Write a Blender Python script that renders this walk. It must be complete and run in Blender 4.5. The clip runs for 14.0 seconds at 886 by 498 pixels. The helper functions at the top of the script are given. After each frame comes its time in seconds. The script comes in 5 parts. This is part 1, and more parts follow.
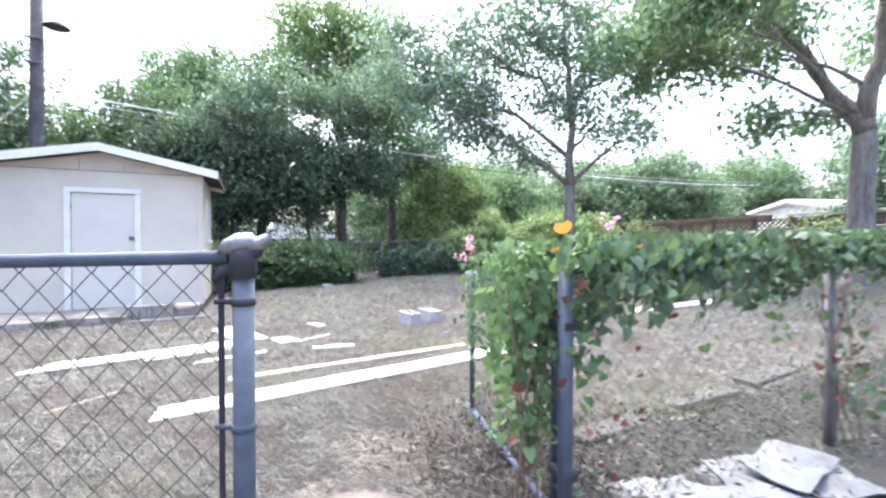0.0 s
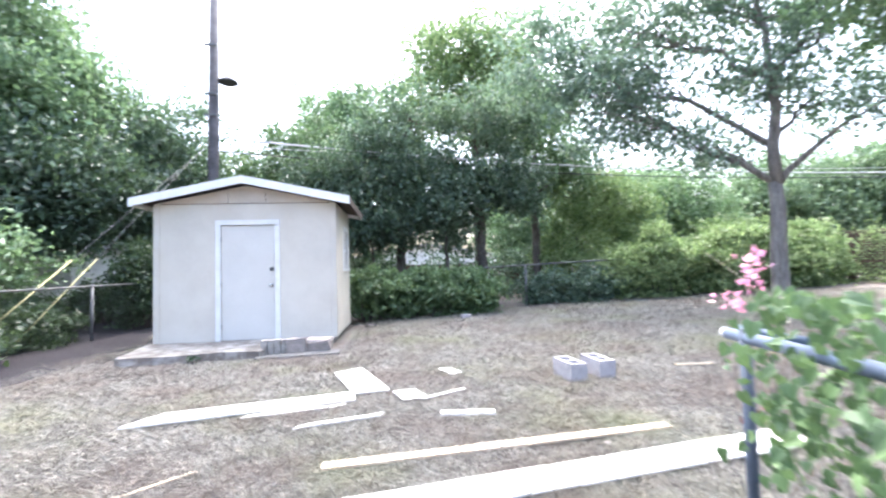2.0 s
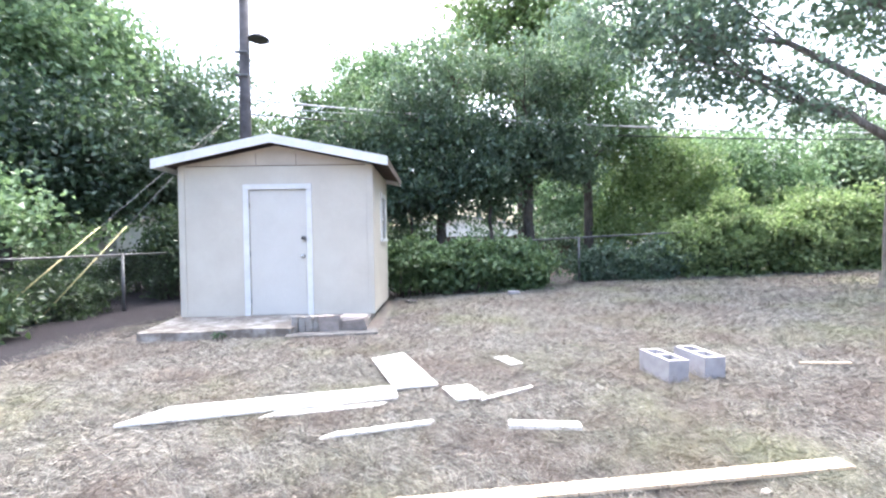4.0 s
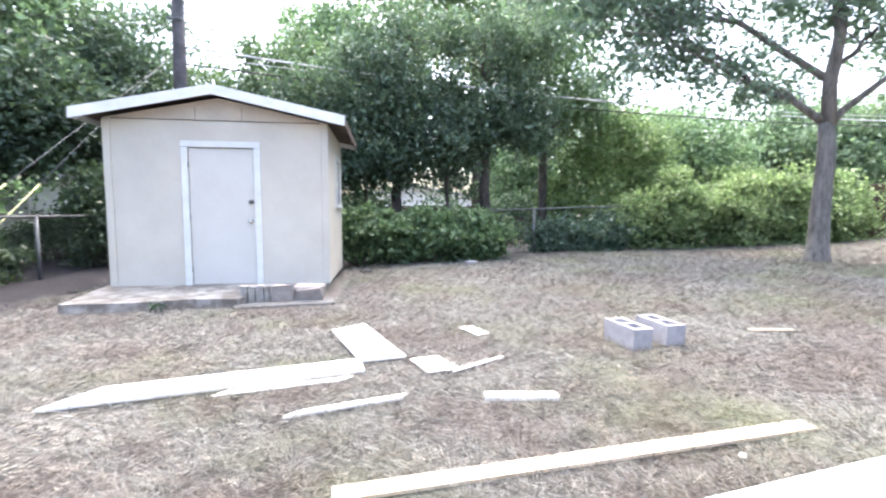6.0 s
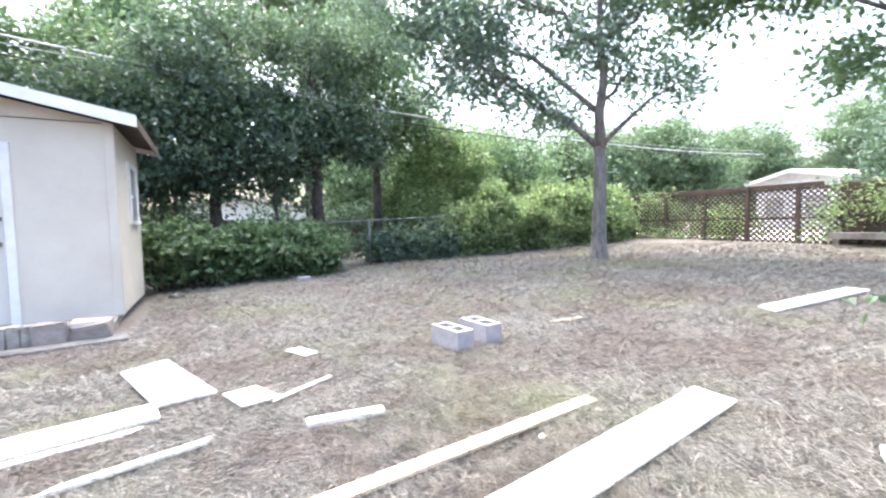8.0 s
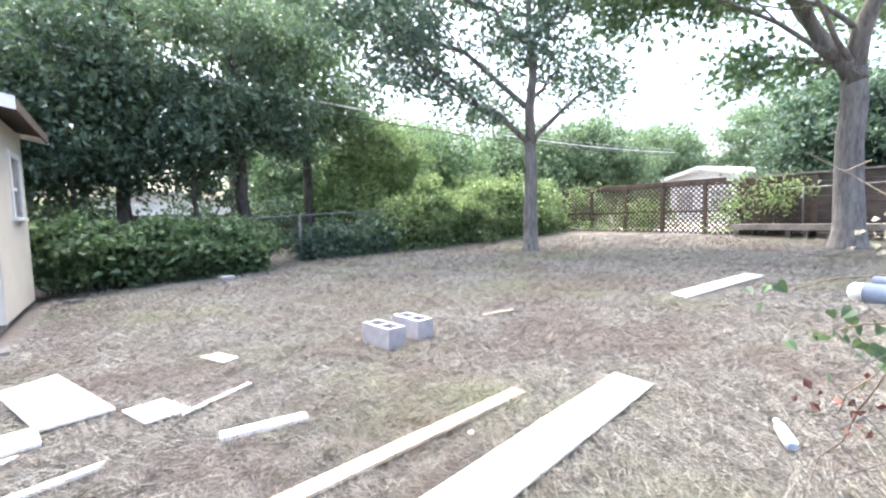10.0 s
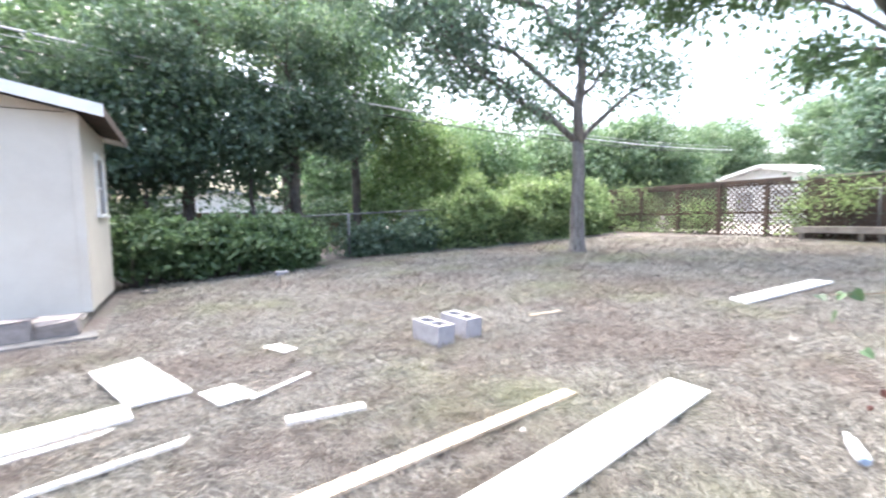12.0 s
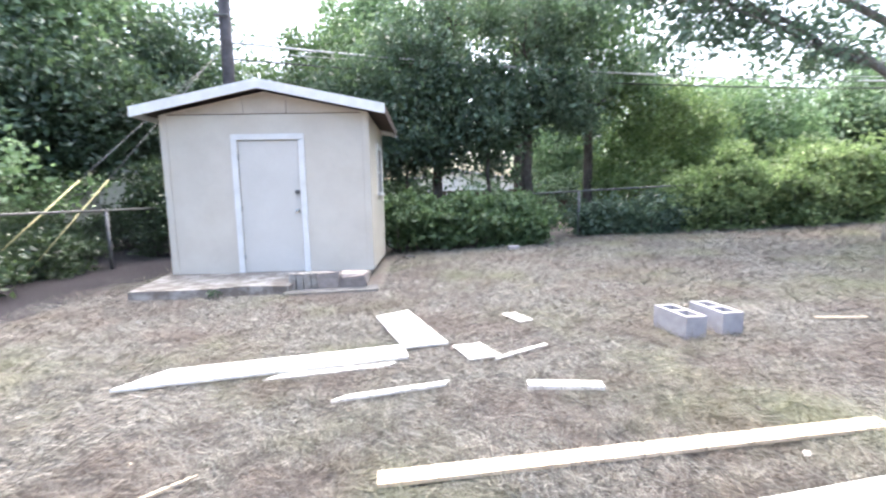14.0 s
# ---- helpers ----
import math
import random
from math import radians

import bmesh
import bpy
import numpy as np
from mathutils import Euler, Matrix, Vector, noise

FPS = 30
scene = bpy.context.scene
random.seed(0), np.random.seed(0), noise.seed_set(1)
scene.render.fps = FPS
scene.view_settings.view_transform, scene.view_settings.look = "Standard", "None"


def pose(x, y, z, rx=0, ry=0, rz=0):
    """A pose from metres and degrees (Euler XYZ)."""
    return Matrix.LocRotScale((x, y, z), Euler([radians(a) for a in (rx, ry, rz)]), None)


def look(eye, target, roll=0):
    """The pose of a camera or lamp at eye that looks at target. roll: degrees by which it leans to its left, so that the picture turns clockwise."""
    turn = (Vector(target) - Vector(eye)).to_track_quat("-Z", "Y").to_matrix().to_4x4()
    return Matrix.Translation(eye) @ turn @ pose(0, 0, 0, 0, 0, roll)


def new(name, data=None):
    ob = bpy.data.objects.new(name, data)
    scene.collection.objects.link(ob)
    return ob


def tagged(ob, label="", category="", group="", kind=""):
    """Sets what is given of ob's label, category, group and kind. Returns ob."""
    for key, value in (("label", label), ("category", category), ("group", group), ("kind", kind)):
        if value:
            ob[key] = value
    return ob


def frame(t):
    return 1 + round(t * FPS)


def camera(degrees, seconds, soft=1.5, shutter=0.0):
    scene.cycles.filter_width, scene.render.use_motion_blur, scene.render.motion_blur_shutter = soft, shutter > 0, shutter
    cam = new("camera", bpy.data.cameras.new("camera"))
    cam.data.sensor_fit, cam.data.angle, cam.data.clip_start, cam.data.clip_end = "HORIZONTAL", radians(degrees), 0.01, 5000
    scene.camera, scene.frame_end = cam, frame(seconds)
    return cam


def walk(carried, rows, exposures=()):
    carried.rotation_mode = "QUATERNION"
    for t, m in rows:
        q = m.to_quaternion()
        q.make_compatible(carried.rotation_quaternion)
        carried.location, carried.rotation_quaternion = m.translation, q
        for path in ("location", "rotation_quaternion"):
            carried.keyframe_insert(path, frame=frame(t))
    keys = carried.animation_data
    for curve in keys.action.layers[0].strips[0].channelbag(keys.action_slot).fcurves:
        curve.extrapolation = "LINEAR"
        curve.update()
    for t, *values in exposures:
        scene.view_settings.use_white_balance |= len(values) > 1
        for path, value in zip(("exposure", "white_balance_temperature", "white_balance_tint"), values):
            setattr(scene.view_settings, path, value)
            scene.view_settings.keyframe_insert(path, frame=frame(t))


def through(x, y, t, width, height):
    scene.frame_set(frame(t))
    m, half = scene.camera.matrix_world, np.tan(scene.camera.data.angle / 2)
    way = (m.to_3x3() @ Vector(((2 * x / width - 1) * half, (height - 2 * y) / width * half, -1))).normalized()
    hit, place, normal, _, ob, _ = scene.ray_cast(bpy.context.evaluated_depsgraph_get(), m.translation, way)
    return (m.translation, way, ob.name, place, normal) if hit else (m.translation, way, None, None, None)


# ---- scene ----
cam = camera(91.0, 14.0, soft=2.2, shutter=0.5)
PATH = [
    (0, (0.583, 0.519, 1.224), (1.403, 2.343, 1.202), -0.1),
    (0.3, (0.692, 0.673, 1.208), (1.426, 2.533, 1.222), -1.5),
    (0.5, (0.816, 0.804, 1.233), (1.452, 2.7, 1.28), 0.1),
    (0.6, (0.822, 0.897, 1.242), (1.419, 2.806, 1.261), -0.6),
    (0.9, (0.875, 1.106, 1.24), (1.354, 3.048, 1.246), -0.7),
    (1, (0.903, 1.179, 1.234), (1.353, 3.127, 1.271), -0.3),
    (1.5, (0.868, 1.565, 1.239), (1.225, 3.531, 1.301), -1.3),
    (2, (0.943, 1.934, 1.253), (1.144, 3.922, 1.345), -1.6),
    (2.5, (0.947, 2.213, 1.262), (0.965, 4.213, 1.287), -0.8),
    (4.8, (0.696, 3.045, 1.199), (0.784, 5.042, 1.124), -1.5),
    (5, (0.674, 3.068, 1.215), (0.812, 5.06, 1.105), -2.1),
    (5.5, (0.639, 3.115, 1.155), (0.821, 5.101, 0.995), 0.5),
    (6, (0.644, 3.074, 1.177), (0.913, 5.049, 1.015), 0.2),
    (6.5, (0.693, 3.073, 1.196), (1.123, 5.021, 1.048), -0.3),
    (7, (0.745, 3.065, 1.196), (1.374, 4.96, 1.074), -0.6),
    (7.5, (0.777, 3.083, 1.196), (1.601, 4.902, 1.094), -0.8),
    (8, (0.807, 3.097, 1.178), (1.754, 4.855, 1.063), -1.2),
    (8.5, (0.852, 3.139, 1.146), (1.919, 4.826, 1.033), -1.7),
    (9, (0.876, 3.105, 1.182), (2.049, 4.719, 1.046), -1.4),
    (9.2, (0.914, 3.143, 1.172), (2.098, 4.748, 1.029), -1.6),
    (11.5, (0.865, 3.107, 1.189), (2.029, 4.726, 1.032), -1.2),
    (12, (0.806, 3.114, 1.191), (1.832, 4.824, 1.043), -1.1),
    (12.5, (0.751, 3.115, 1.19), (1.477, 4.969, 1.005), -1.1),
    (13, (0.706, 3.113, 1.182), (1.163, 5.05, 0.982), -1.2),
    (13.5, (0.667, 3.105, 1.184), (0.933, 5.076, 0.976), -1.4),
    (14, (0.658, 3.092, 1.198), (0.732, 5.077, 0.966), -1.2),
]
EXPOSURE = 2.65
walk(cam, [(t, look(eye, target, roll)) for t, eye, target, roll in PATH], [(0.0, EXPOSURE + 0.02, 5860, 10), (1.0, EXPOSURE + 0.1, 5850, 10), (2.5, EXPOSURE + 0.13, 5870, 10), (5.0, EXPOSURE + 0.06, 6000, 10), (7.0, EXPOSURE + 0.14, 6030, 10), (9.0, EXPOSURE + 0.01, 6050, 10), (11.5, EXPOSURE + 0.03, 6060, 10), (12.5, EXPOSURE + 0.14, 6060, 10), (13.1, EXPOSURE + 0.14, 6050, 10), (14.0, EXPOSURE - 0.06, 6050, 10)])

# ---- world and sun: bright, hazy, nearly shadowless daylight ----
SUN_EL, SUN_AZ = radians(66), radians(8)
world = bpy.data.worlds.new("world")
scene.world = world
world.use_nodes = True
wn = world.node_tree
sky = wn.nodes.new("ShaderNodeTexSky")
sky.sky_type, sky.sun_disc = "NISHITA", False
sky.sun_elevation, sky.sun_rotation = SUN_EL, SUN_AZ
sky.air_density, sky.dust_density, sky.ozone_density = 1.0, 8.0, 1.0
wn.nodes["Background"].inputs["Strength"].default_value = 0.15
wn.links.new(sky.outputs["Color"], wn.nodes["Background"].inputs["Color"])
sun_data = bpy.data.lights.new("sun", "SUN")
sun_data.energy, sun_data.angle, sun_data.color = 1.0, radians(100), (1.0, 0.97, 0.93)
sun = new("sun", sun_data)
sun_dir = Vector((math.sin(SUN_AZ) * math.cos(SUN_EL), math.cos(SUN_AZ) * math.cos(SUN_EL), math.sin(SUN_EL)))
sun.matrix_world = look(sun_dir * 60, (0, 0, 0))


# ---- materials ----
def ramp(nt, fac, stops):
    r = nt.nodes.new("ShaderNodeValToRGB")
    while len(r.color_ramp.elements) < len(stops):
        r.color_ramp.elements.new(0.5)
    for e, (p, c) in zip(r.color_ramp.elements, stops):
        e.position, e.color = p, (*c, 1)
    nt.links.new(fac, r.inputs["Fac"])
    return r.outputs["Color"]


def noise_tex(nt, coord, scale, detail=5, rough=0.6, stretch=None):
    n = nt.nodes.new("ShaderNodeTexNoise")
    n.inputs["Scale"].default_value, n.inputs["Detail"].default_value, n.inputs["Roughness"].default_value = scale, detail, rough
    if stretch:
        m = nt.nodes.new("ShaderNodeMapping")
        m.inputs["Scale"].default_value = stretch
        nt.links.new(coord, m.inputs["Vector"])
        coord = m.outputs["Vector"]
    nt.links.new(coord, n.inputs["Vector"])
    return n.outputs["Fac"]


def mix(nt, fac, a, b, mode="MIX"):
    m = nt.nodes.new("ShaderNodeMix")
    m.data_type, m.blend_type = "RGBA", mode
    for sock, v in ((m.inputs[0], fac), (m.inputs[6], a), (m.inputs[7], b)):
        if isinstance(v, bpy.types.NodeSocket):
            nt.links.new(v, sock)
        else:
            sock.default_value = v if isinstance(v, float) else (*v, 1)
    return m.outputs[2]


def start(name, rough=0.7, metal=0.0):
    m = bpy.data.materials.new(name)
    m.use_nodes = True
    nt = m.node_tree
    b = nt.nodes["Principled BSDF"]
    b.inputs["Roughness"].default_value, b.inputs["Metallic"].default_value = rough, metal
    geo = nt.nodes.new("ShaderNodeNewGeometry")
    return m, nt, b, geo.outputs["Position"], geo.outputs["Random Per Island"]


def bump(nt, b, height, strength=0.4, dist=0.01):
    n = nt.nodes.new("ShaderNodeBump")
    n.inputs["Strength"].default_value, n.inputs["Distance"].default_value = strength, dist
    nt.links.new(height, n.inputs["Height"])
    nt.links.new(n.outputs["Normal"], b.inputs["Normal"])


def paint(name, light, dark, scale=6, grain=90, rough=0.6, metal=0.0, stretch=None, strength=0.25, dist=0.004, stain=0.35):
    """A surface of one colour with broad stains and a fine grain."""
    m, nt, b, pos, _ = start(name, rough, metal)
    broad = noise_tex(nt, pos, scale, 6, 0.65)
    fine = noise_tex(nt, pos, grain, 3, 0.6, stretch)
    c = ramp(nt, broad, [(stain, dark), (stain + 0.3, light)])
    c = mix(nt, fine, c, mix(nt, 0.16, c, (0.02, 0.02, 0.02)))
    nt.links.new(c, b.inputs["Base Color"])
    bump(nt, b, fine, strength, dist)
    return m


def foliage(name, dark, mid, light, through=0.35, rough=0.42, tint=(0.19, 0.30, 0.11)):
    m, nt, b, pos, isl = start(name, rough)
    wide = noise_tex(nt, pos, 0.55, 3)
    deep, pale = tuple(0.5 * k for k in dark), tuple(min(1.0, 1.55 * k) for k in light)
    c = ramp(nt, isl, [(0.0, deep), (0.3, dark), (0.6, mid), (0.85, light), (1.0, pale)])
    c = mix(nt, 0.3, c, ramp(nt, wide, [(0.35, dark), (0.65, light)]))
    nt.links.new(c, b.inputs["Base Color"])
    b.inputs["Specular IOR Level"].default_value = 0.55
    tr = nt.nodes.new("ShaderNodeBsdfTranslucent")
    nt.links.new(mix(nt, 0.5, c, tint), tr.inputs["Color"])
    ms = nt.nodes.new("ShaderNodeMixShader")
    ms.inputs[0].default_value = 0.8 * through
    nt.links.new(b.outputs[0], ms.inputs[1])
    nt.links.new(tr.outputs[0], ms.inputs[2])
    nt.links.new(ms.outputs[0], nt.nodes["Material Output"].inputs[0])
    return m


def bark(name, light, dark, scale=14):
    m, nt, b, pos, _ = start(name, 0.9)
    ridges = noise_tex(nt, pos, scale, 8, 0.7, (1, 1, 0.22))
    lichen = noise_tex(nt, pos, 2.2, 4)
    c = ramp(nt, ridges, [(0.36, dark), (0.62, light)])
    c = mix(nt, ramp(nt, lichen, [(0.5, (0, 0, 0)), (0.75, (0.35, 0.35, 0.35))]), c, (0.34, 0.34, 0.30))
    nt.links.new(c, b.inputs["Base Color"])
    bump(nt, b, ridges, 0.9, 0.03)
    return m


def soil():
    m, nt, b, pos, _ = start("dry_lawn", 0.95)
    wide = noise_tex(nt, pos, 0.6, 4, 0.6)
    patch = noise_tex(nt, pos, 0.8, 6, 0.7)
    straw = noise_tex(nt, pos, 38, 5, 0.7, (1, 2.6, 1))
    grit = noise_tex(nt, pos, 120, 3)
    tan = ramp(nt, straw, [(0.32, (0.090, 0.081, 0.070)), (0.5, (0.138, 0.125, 0.109)), (0.68, (0.19, 0.176, 0.154))])
    bare = ramp(nt, grit, [(0.3, (0.085, 0.068, 0.058)), (0.7, (0.150, 0.122, 0.104))])
    c = mix(nt, ramp(nt, patch, [(0.44, (0, 0, 0)), (0.60, (0.9, 0.9, 0.9))]), tan, bare)
    green = ramp(nt, straw, [(0.3, (0.09, 0.095, 0.06)), (0.7, (0.20, 0.205, 0.135))])
    c = mix(nt, ramp(nt, wide, [(0.56, (0, 0, 0)), (0.74, (0.6, 0.6, 0.6))]), c, green)
    # pale sand worn bare in the gateway
    away = nt.nodes.new("ShaderNodeVectorMath")
    away.operation = "DISTANCE"
    away.inputs[1].default_value = (1.1, 2.5, 0.0)
    nt.links.new(pos, away.inputs[0])
    worn = nt.nodes.new("ShaderNodeMath")
    worn.operation = "MULTIPLY_ADD"
    worn.inputs[1].default_value = 0.28
    nt.links.new(away.outputs["Value"], worn.inputs[0])
    nt.links.new(patch, worn.inputs[2])
    sand = ramp(nt, grit, [(0.3, (0.118, 0.103, 0.085)), (0.7, (0.178, 0.157, 0.131))])
    c = mix(nt, ramp(nt, worn.outputs[0], [(0.80, (1, 1, 1)), (0.98, (0, 0, 0))]), c, sand)
    nt.links.new(c, b.inputs["Base Color"])
    bump(nt, b, straw, 0.7, 0.02)
    return m


def blades(name, a, c2, c3):
    m, nt, b, pos, isl = start(name, 0.8)
    wide = noise_tex(nt, pos, 0.6, 4, 0.6)
    c = ramp(nt, isl, [(0.0, a), (0.55, c2), (1.0, c3)])
    brown = noise_tex(nt, pos, 0.8, 6, 0.7)
    c = mix(nt, ramp(nt, wide, [(0.49, (0, 0, 0)), (0.66, (0.65, 0.65, 0.65))]), c, (0.250, 0.258, 0.150))
    c = mix(nt, ramp(nt, brown, [(0.47, (0, 0, 0)), (0.6, (0.62, 0.62, 0.62))]), c, (0.195, 0.155, 0.130))
    nt.links.new(c, b.inputs["Base Color"])
    return m


def chip_panel(name):
    """White painted boards, slightly dirty, with scuffs and a fine wood grain."""
    m, nt, b, pos, isl = start(name, 0.55)
    scuff = noise_tex(nt, pos, 9, 6, 0.7)
    grain = noise_tex(nt, pos, 60, 4, 0.6, (1, 6, 1))
    c = ramp(nt, scuff, [(0.26, (0.55, 0.51, 0.44)), (0.42, (0.80, 0.79, 0.76))])
    c = mix(nt, 0.12, c, ramp(nt, grain, [(0.35, (0.55, 0.5, 0.42)), (0.6, (0.84, 0.83, 0.80))]))
    nt.links.new(c, b.inputs["Base Color"])
    bump(nt, b, grain, 0.15, 0.002)
    return m


def plain(name, colour, rough=0.5, metal=0.0):
    return paint(name, colour, tuple(0.78 * k for k in colour), 5, 120, rough, metal, None, 0.1, 0.002)


M_SOIL = soil()
M_STRAW = blades("straw", (0.112, 0.102, 0.088), (0.238, 0.222, 0.194), (0.50, 0.475, 0.415))
M_LITTER = foliage("leaf_litter", (0.042, 0.034, 0.028), (0.082, 0.067, 0.055), (0.17, 0.145, 0.12), 0.1, 0.8, (0.15, 0.12, 0.08))
M_FALLEN = foliage("fallen_leaves", (0.10, 0.085, 0.07), (0.17, 0.145, 0.12), (0.28, 0.25, 0.21), 0.1, 0.8, (0.2, 0.16, 0.12))
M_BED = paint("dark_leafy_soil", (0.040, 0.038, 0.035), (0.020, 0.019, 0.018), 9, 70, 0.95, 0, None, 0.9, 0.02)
M_WEED = foliage("grey_green_weeds", (0.035, 0.046, 0.033), (0.06, 0.074, 0.054), (0.10, 0.115, 0.09), 0.3, 0.8)
# mulch tone taken near black to include the shade of the trees
M_MULCH = paint("shaded_mulch", (0.021, 0.017, 0.025), (0.009, 0.008, 0.012), 14, 70, 0.95, 0, None, 0.9, 0.03)
M_SIDING = paint("greige_siding", (0.67, 0.625, 0.545), (0.60, 0.552, 0.475), 1.6, 60, 0.65, 0, (5, 5, 0.5), 0.3, 0.003)
# brown of the gable sheet, deepened for the shade under the roof
M_GABLE = paint("brown_shaded_gable_sheet", (0.60, 0.545, 0.475), (0.52, 0.465, 0.40), 3.0, 60, 0.75, 0, (5, 5, 0.5), 0.3, 0.003)
M_WHITE = paint("white_trim", (0.82, 0.82, 0.81), (0.70, 0.69, 0.67), 5, 80, 0.5, 0, None, 0.12, 0.002, 0.28)
M_DOOR = paint("pale_grey_door", (0.68, 0.655, 0.61), (0.63, 0.605, 0.56), 1.5, 70, 0.45, 0, None, 0.1, 0.002)
M_SOFFIT = paint("brown_soffit", (0.085, 0.06, 0.05), (0.055, 0.04, 0.033), 5, 40, 0.8, 0, (1, 6, 1))
M_SHINGLE = paint("dark_shingles", (0.14, 0.13, 0.125), (0.07, 0.065, 0.06), 7, 60, 0.95)
M_CONCRETE = paint("old_concrete", (0.46, 0.44, 0.41), (0.25, 0.22, 0.19), 3.2, 70, 0.9, 0, None, 0.5, 0.006)
M_KERB = paint("broken_concrete_kerb", (0.20, 0.195, 0.19), (0.10, 0.095, 0.088), 5, 70, 0.95, 0, None, 0.6, 0.008)
M_EDGE = paint("sunken_concrete", (0.10, 0.098, 0.095), (0.06, 0.056, 0.05), 5, 70, 0.95, 0, None, 0.6, 0.008)
M_SLAB = paint("stained_slab", (0.47, 0.45, 0.42), (0.17, 0.145, 0.125), 4.5, 60, 0.9, 0, None, 0.5, 0.006, 0.42)
M_BLOCK = paint("cinder_block_grey", (0.43, 0.415, 0.435), (0.32, 0.31, 0.325), 8, 110, 0.95, 0, None, 0.8, 0.005)
M_BRICK = paint("grey_paver", (0.42, 0.40, 0.375), (0.24, 0.21, 0.185), 9, 90, 0.95, 0, None, 0.7, 0.006)
M_REDBRICK = paint("weathered_red_brick", (0.40, 0.345, 0.32), (0.25, 0.22, 0.20), 9, 90, 0.95, 0, None, 0.7, 0.006)
M_BOARD = chip_panel("white_board")
M_PINE = paint("bare_pine", (0.66, 0.56, 0.43), (0.50, 0.40, 0.28), 3, 50, 0.7, 0, (1, 9, 1), 0.25, 0.003)
M_GALV = paint("blue_grey_galvanised", (0.058, 0.080, 0.118), (0.036, 0.046, 0.066), 12, 120, 0.62, 0.1, None, 0.15, 0.002)
M_RAIL = paint("chalky_blue_pipe", (0.12, 0.165, 0.25), (0.075, 0.10, 0.15), 12, 120, 0.6, 0.05, None, 0.15, 0.002)
M_WIRE = paint("dull_wire", (0.12, 0.118, 0.115), (0.06, 0.055, 0.05), 20, 150, 0.7, 0.2)
M_GALVOLD = paint("dull_fence_pipe", (0.20, 0.205, 0.215), (0.12, 0.12, 0.12), 8, 90, 0.6, 0.4)
M_BLACK = paint("black_cast_iron", (0.026, 0.027, 0.04), (0.010, 0.010, 0.018), 15, 80, 0.7, 0.0)
M_CAP = paint("worn_alloy_cap", (0.30, 0.315, 0.35), (0.12, 0.11, 0.11), 22, 100, 0.4, 0.7)
M_CHROME = plain("satin_steel", (0.62, 0.60, 0.57), 0.25, 1.0)
M_HASP = plain("dark_steel", (0.16, 0.155, 0.15), 0.4, 0.6)
M_LATTICE = paint("red_brown_lattice", (0.115, 0.078, 0.062), (0.06, 0.043, 0.036), 4, 60, 0.85, 0, (1, 1, 4))
M_DECK = paint("grey_deck_wood", (0.33, 0.30, 0.27), (0.19, 0.165, 0.145), 4, 60, 0.9, 0, (5, 1, 1))
M_FENCEOLD = paint("dark_weathered_boards", (0.125, 0.098, 0.085), (0.055, 0.045, 0.042), 1.6, 60, 0.9, 0, (1, 6, 1))
M_SHEET = paint("dirty_white_sheet", (0.17, 0.18, 0.20), (0.075, 0.075, 0.077), 5, 60, 0.6, 0, None, 0.2, 0.003, 0.3)
M_POLE = paint("creosote_pole", (0.12, 0.115, 0.125), (0.06, 0.055, 0.06), 3, 40, 0.9, 0, (1, 1, 0.1))
M_CABLE = plain("pale_cable", (0.55, 0.56, 0.58), 0.5)
M_CABLE_DARK = plain("dark_cable", (0.06, 0.06, 0.06), 0.6)
M_YELLOW = plain("faded_yellow_sleeve", (0.42, 0.40, 0.20), 0.6)
M_BARK = bark("grey_oak_bark", (0.245, 0.222, 0.208), (0.10, 0.09, 0.083))
M_BARKDARK = bark("dark_bark", (0.10, 0.085, 0.075), (0.035, 0.03, 0.028))
M_STEM = paint("vine_stem", (0.20, 0.14, 0.09), (0.10, 0.07, 0.05), 14, 80, 0.85)
M_LEAF_OAK = foliage("oak_leaves", (0.120, 0.180, 0.145), (0.178, 0.258, 0.205), (0.255, 0.335, 0.28), 0.55)
M_LEAF_DARK = foliage("dark_leaves", (0.050, 0.088, 0.062), (0.088, 0.142, 0.100), (0.17, 0.24, 0.18), 0.45)
M_LEAF_MID = foliage("green_leaves", (0.112, 0.188, 0.100), (0.175, 0.272, 0.150), (0.255, 0.360, 0.210), 0.55)
M_LEAF_LIGHT = foliage("yellow_green_leaves", (0.150, 0.222, 0.090), (0.270, 0.358, 0.160), (0.405, 0.490, 0.245), 0.6)
# leaf green with shade already in the colour, for low growth
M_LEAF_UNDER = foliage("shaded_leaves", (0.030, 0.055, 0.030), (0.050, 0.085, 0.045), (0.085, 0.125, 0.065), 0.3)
# leaf green darkened to carry the shade inside the tree line
M_LEAF_SHADE = foliage("shade_dark_leaves", (0.034, 0.062, 0.042), (0.056, 0.096, 0.062), (0.10, 0.155, 0.10), 0.35)
M_LEAF_TALL = foliage("pale_airy_leaves", (0.13, 0.20, 0.08), (0.19, 0.27, 0.11), (0.26, 0.34, 0.15), 0.55)
M_LEAF_HEDGE = foliage("hedge_leaves", (0.065, 0.116, 0.054), (0.100, 0.165, 0.075), (0.153, 0.224, 0.109), 0.4)
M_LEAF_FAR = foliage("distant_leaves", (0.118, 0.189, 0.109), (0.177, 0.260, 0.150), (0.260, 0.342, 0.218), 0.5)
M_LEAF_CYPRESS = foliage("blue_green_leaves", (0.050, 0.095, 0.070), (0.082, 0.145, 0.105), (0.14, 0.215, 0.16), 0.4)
M_LEAF_VINE = foliage("vine_leaves", (0.026, 0.056, 0.032), (0.050, 0.098, 0.050), (0.098, 0.160, 0.078), 0.35, 0.6)
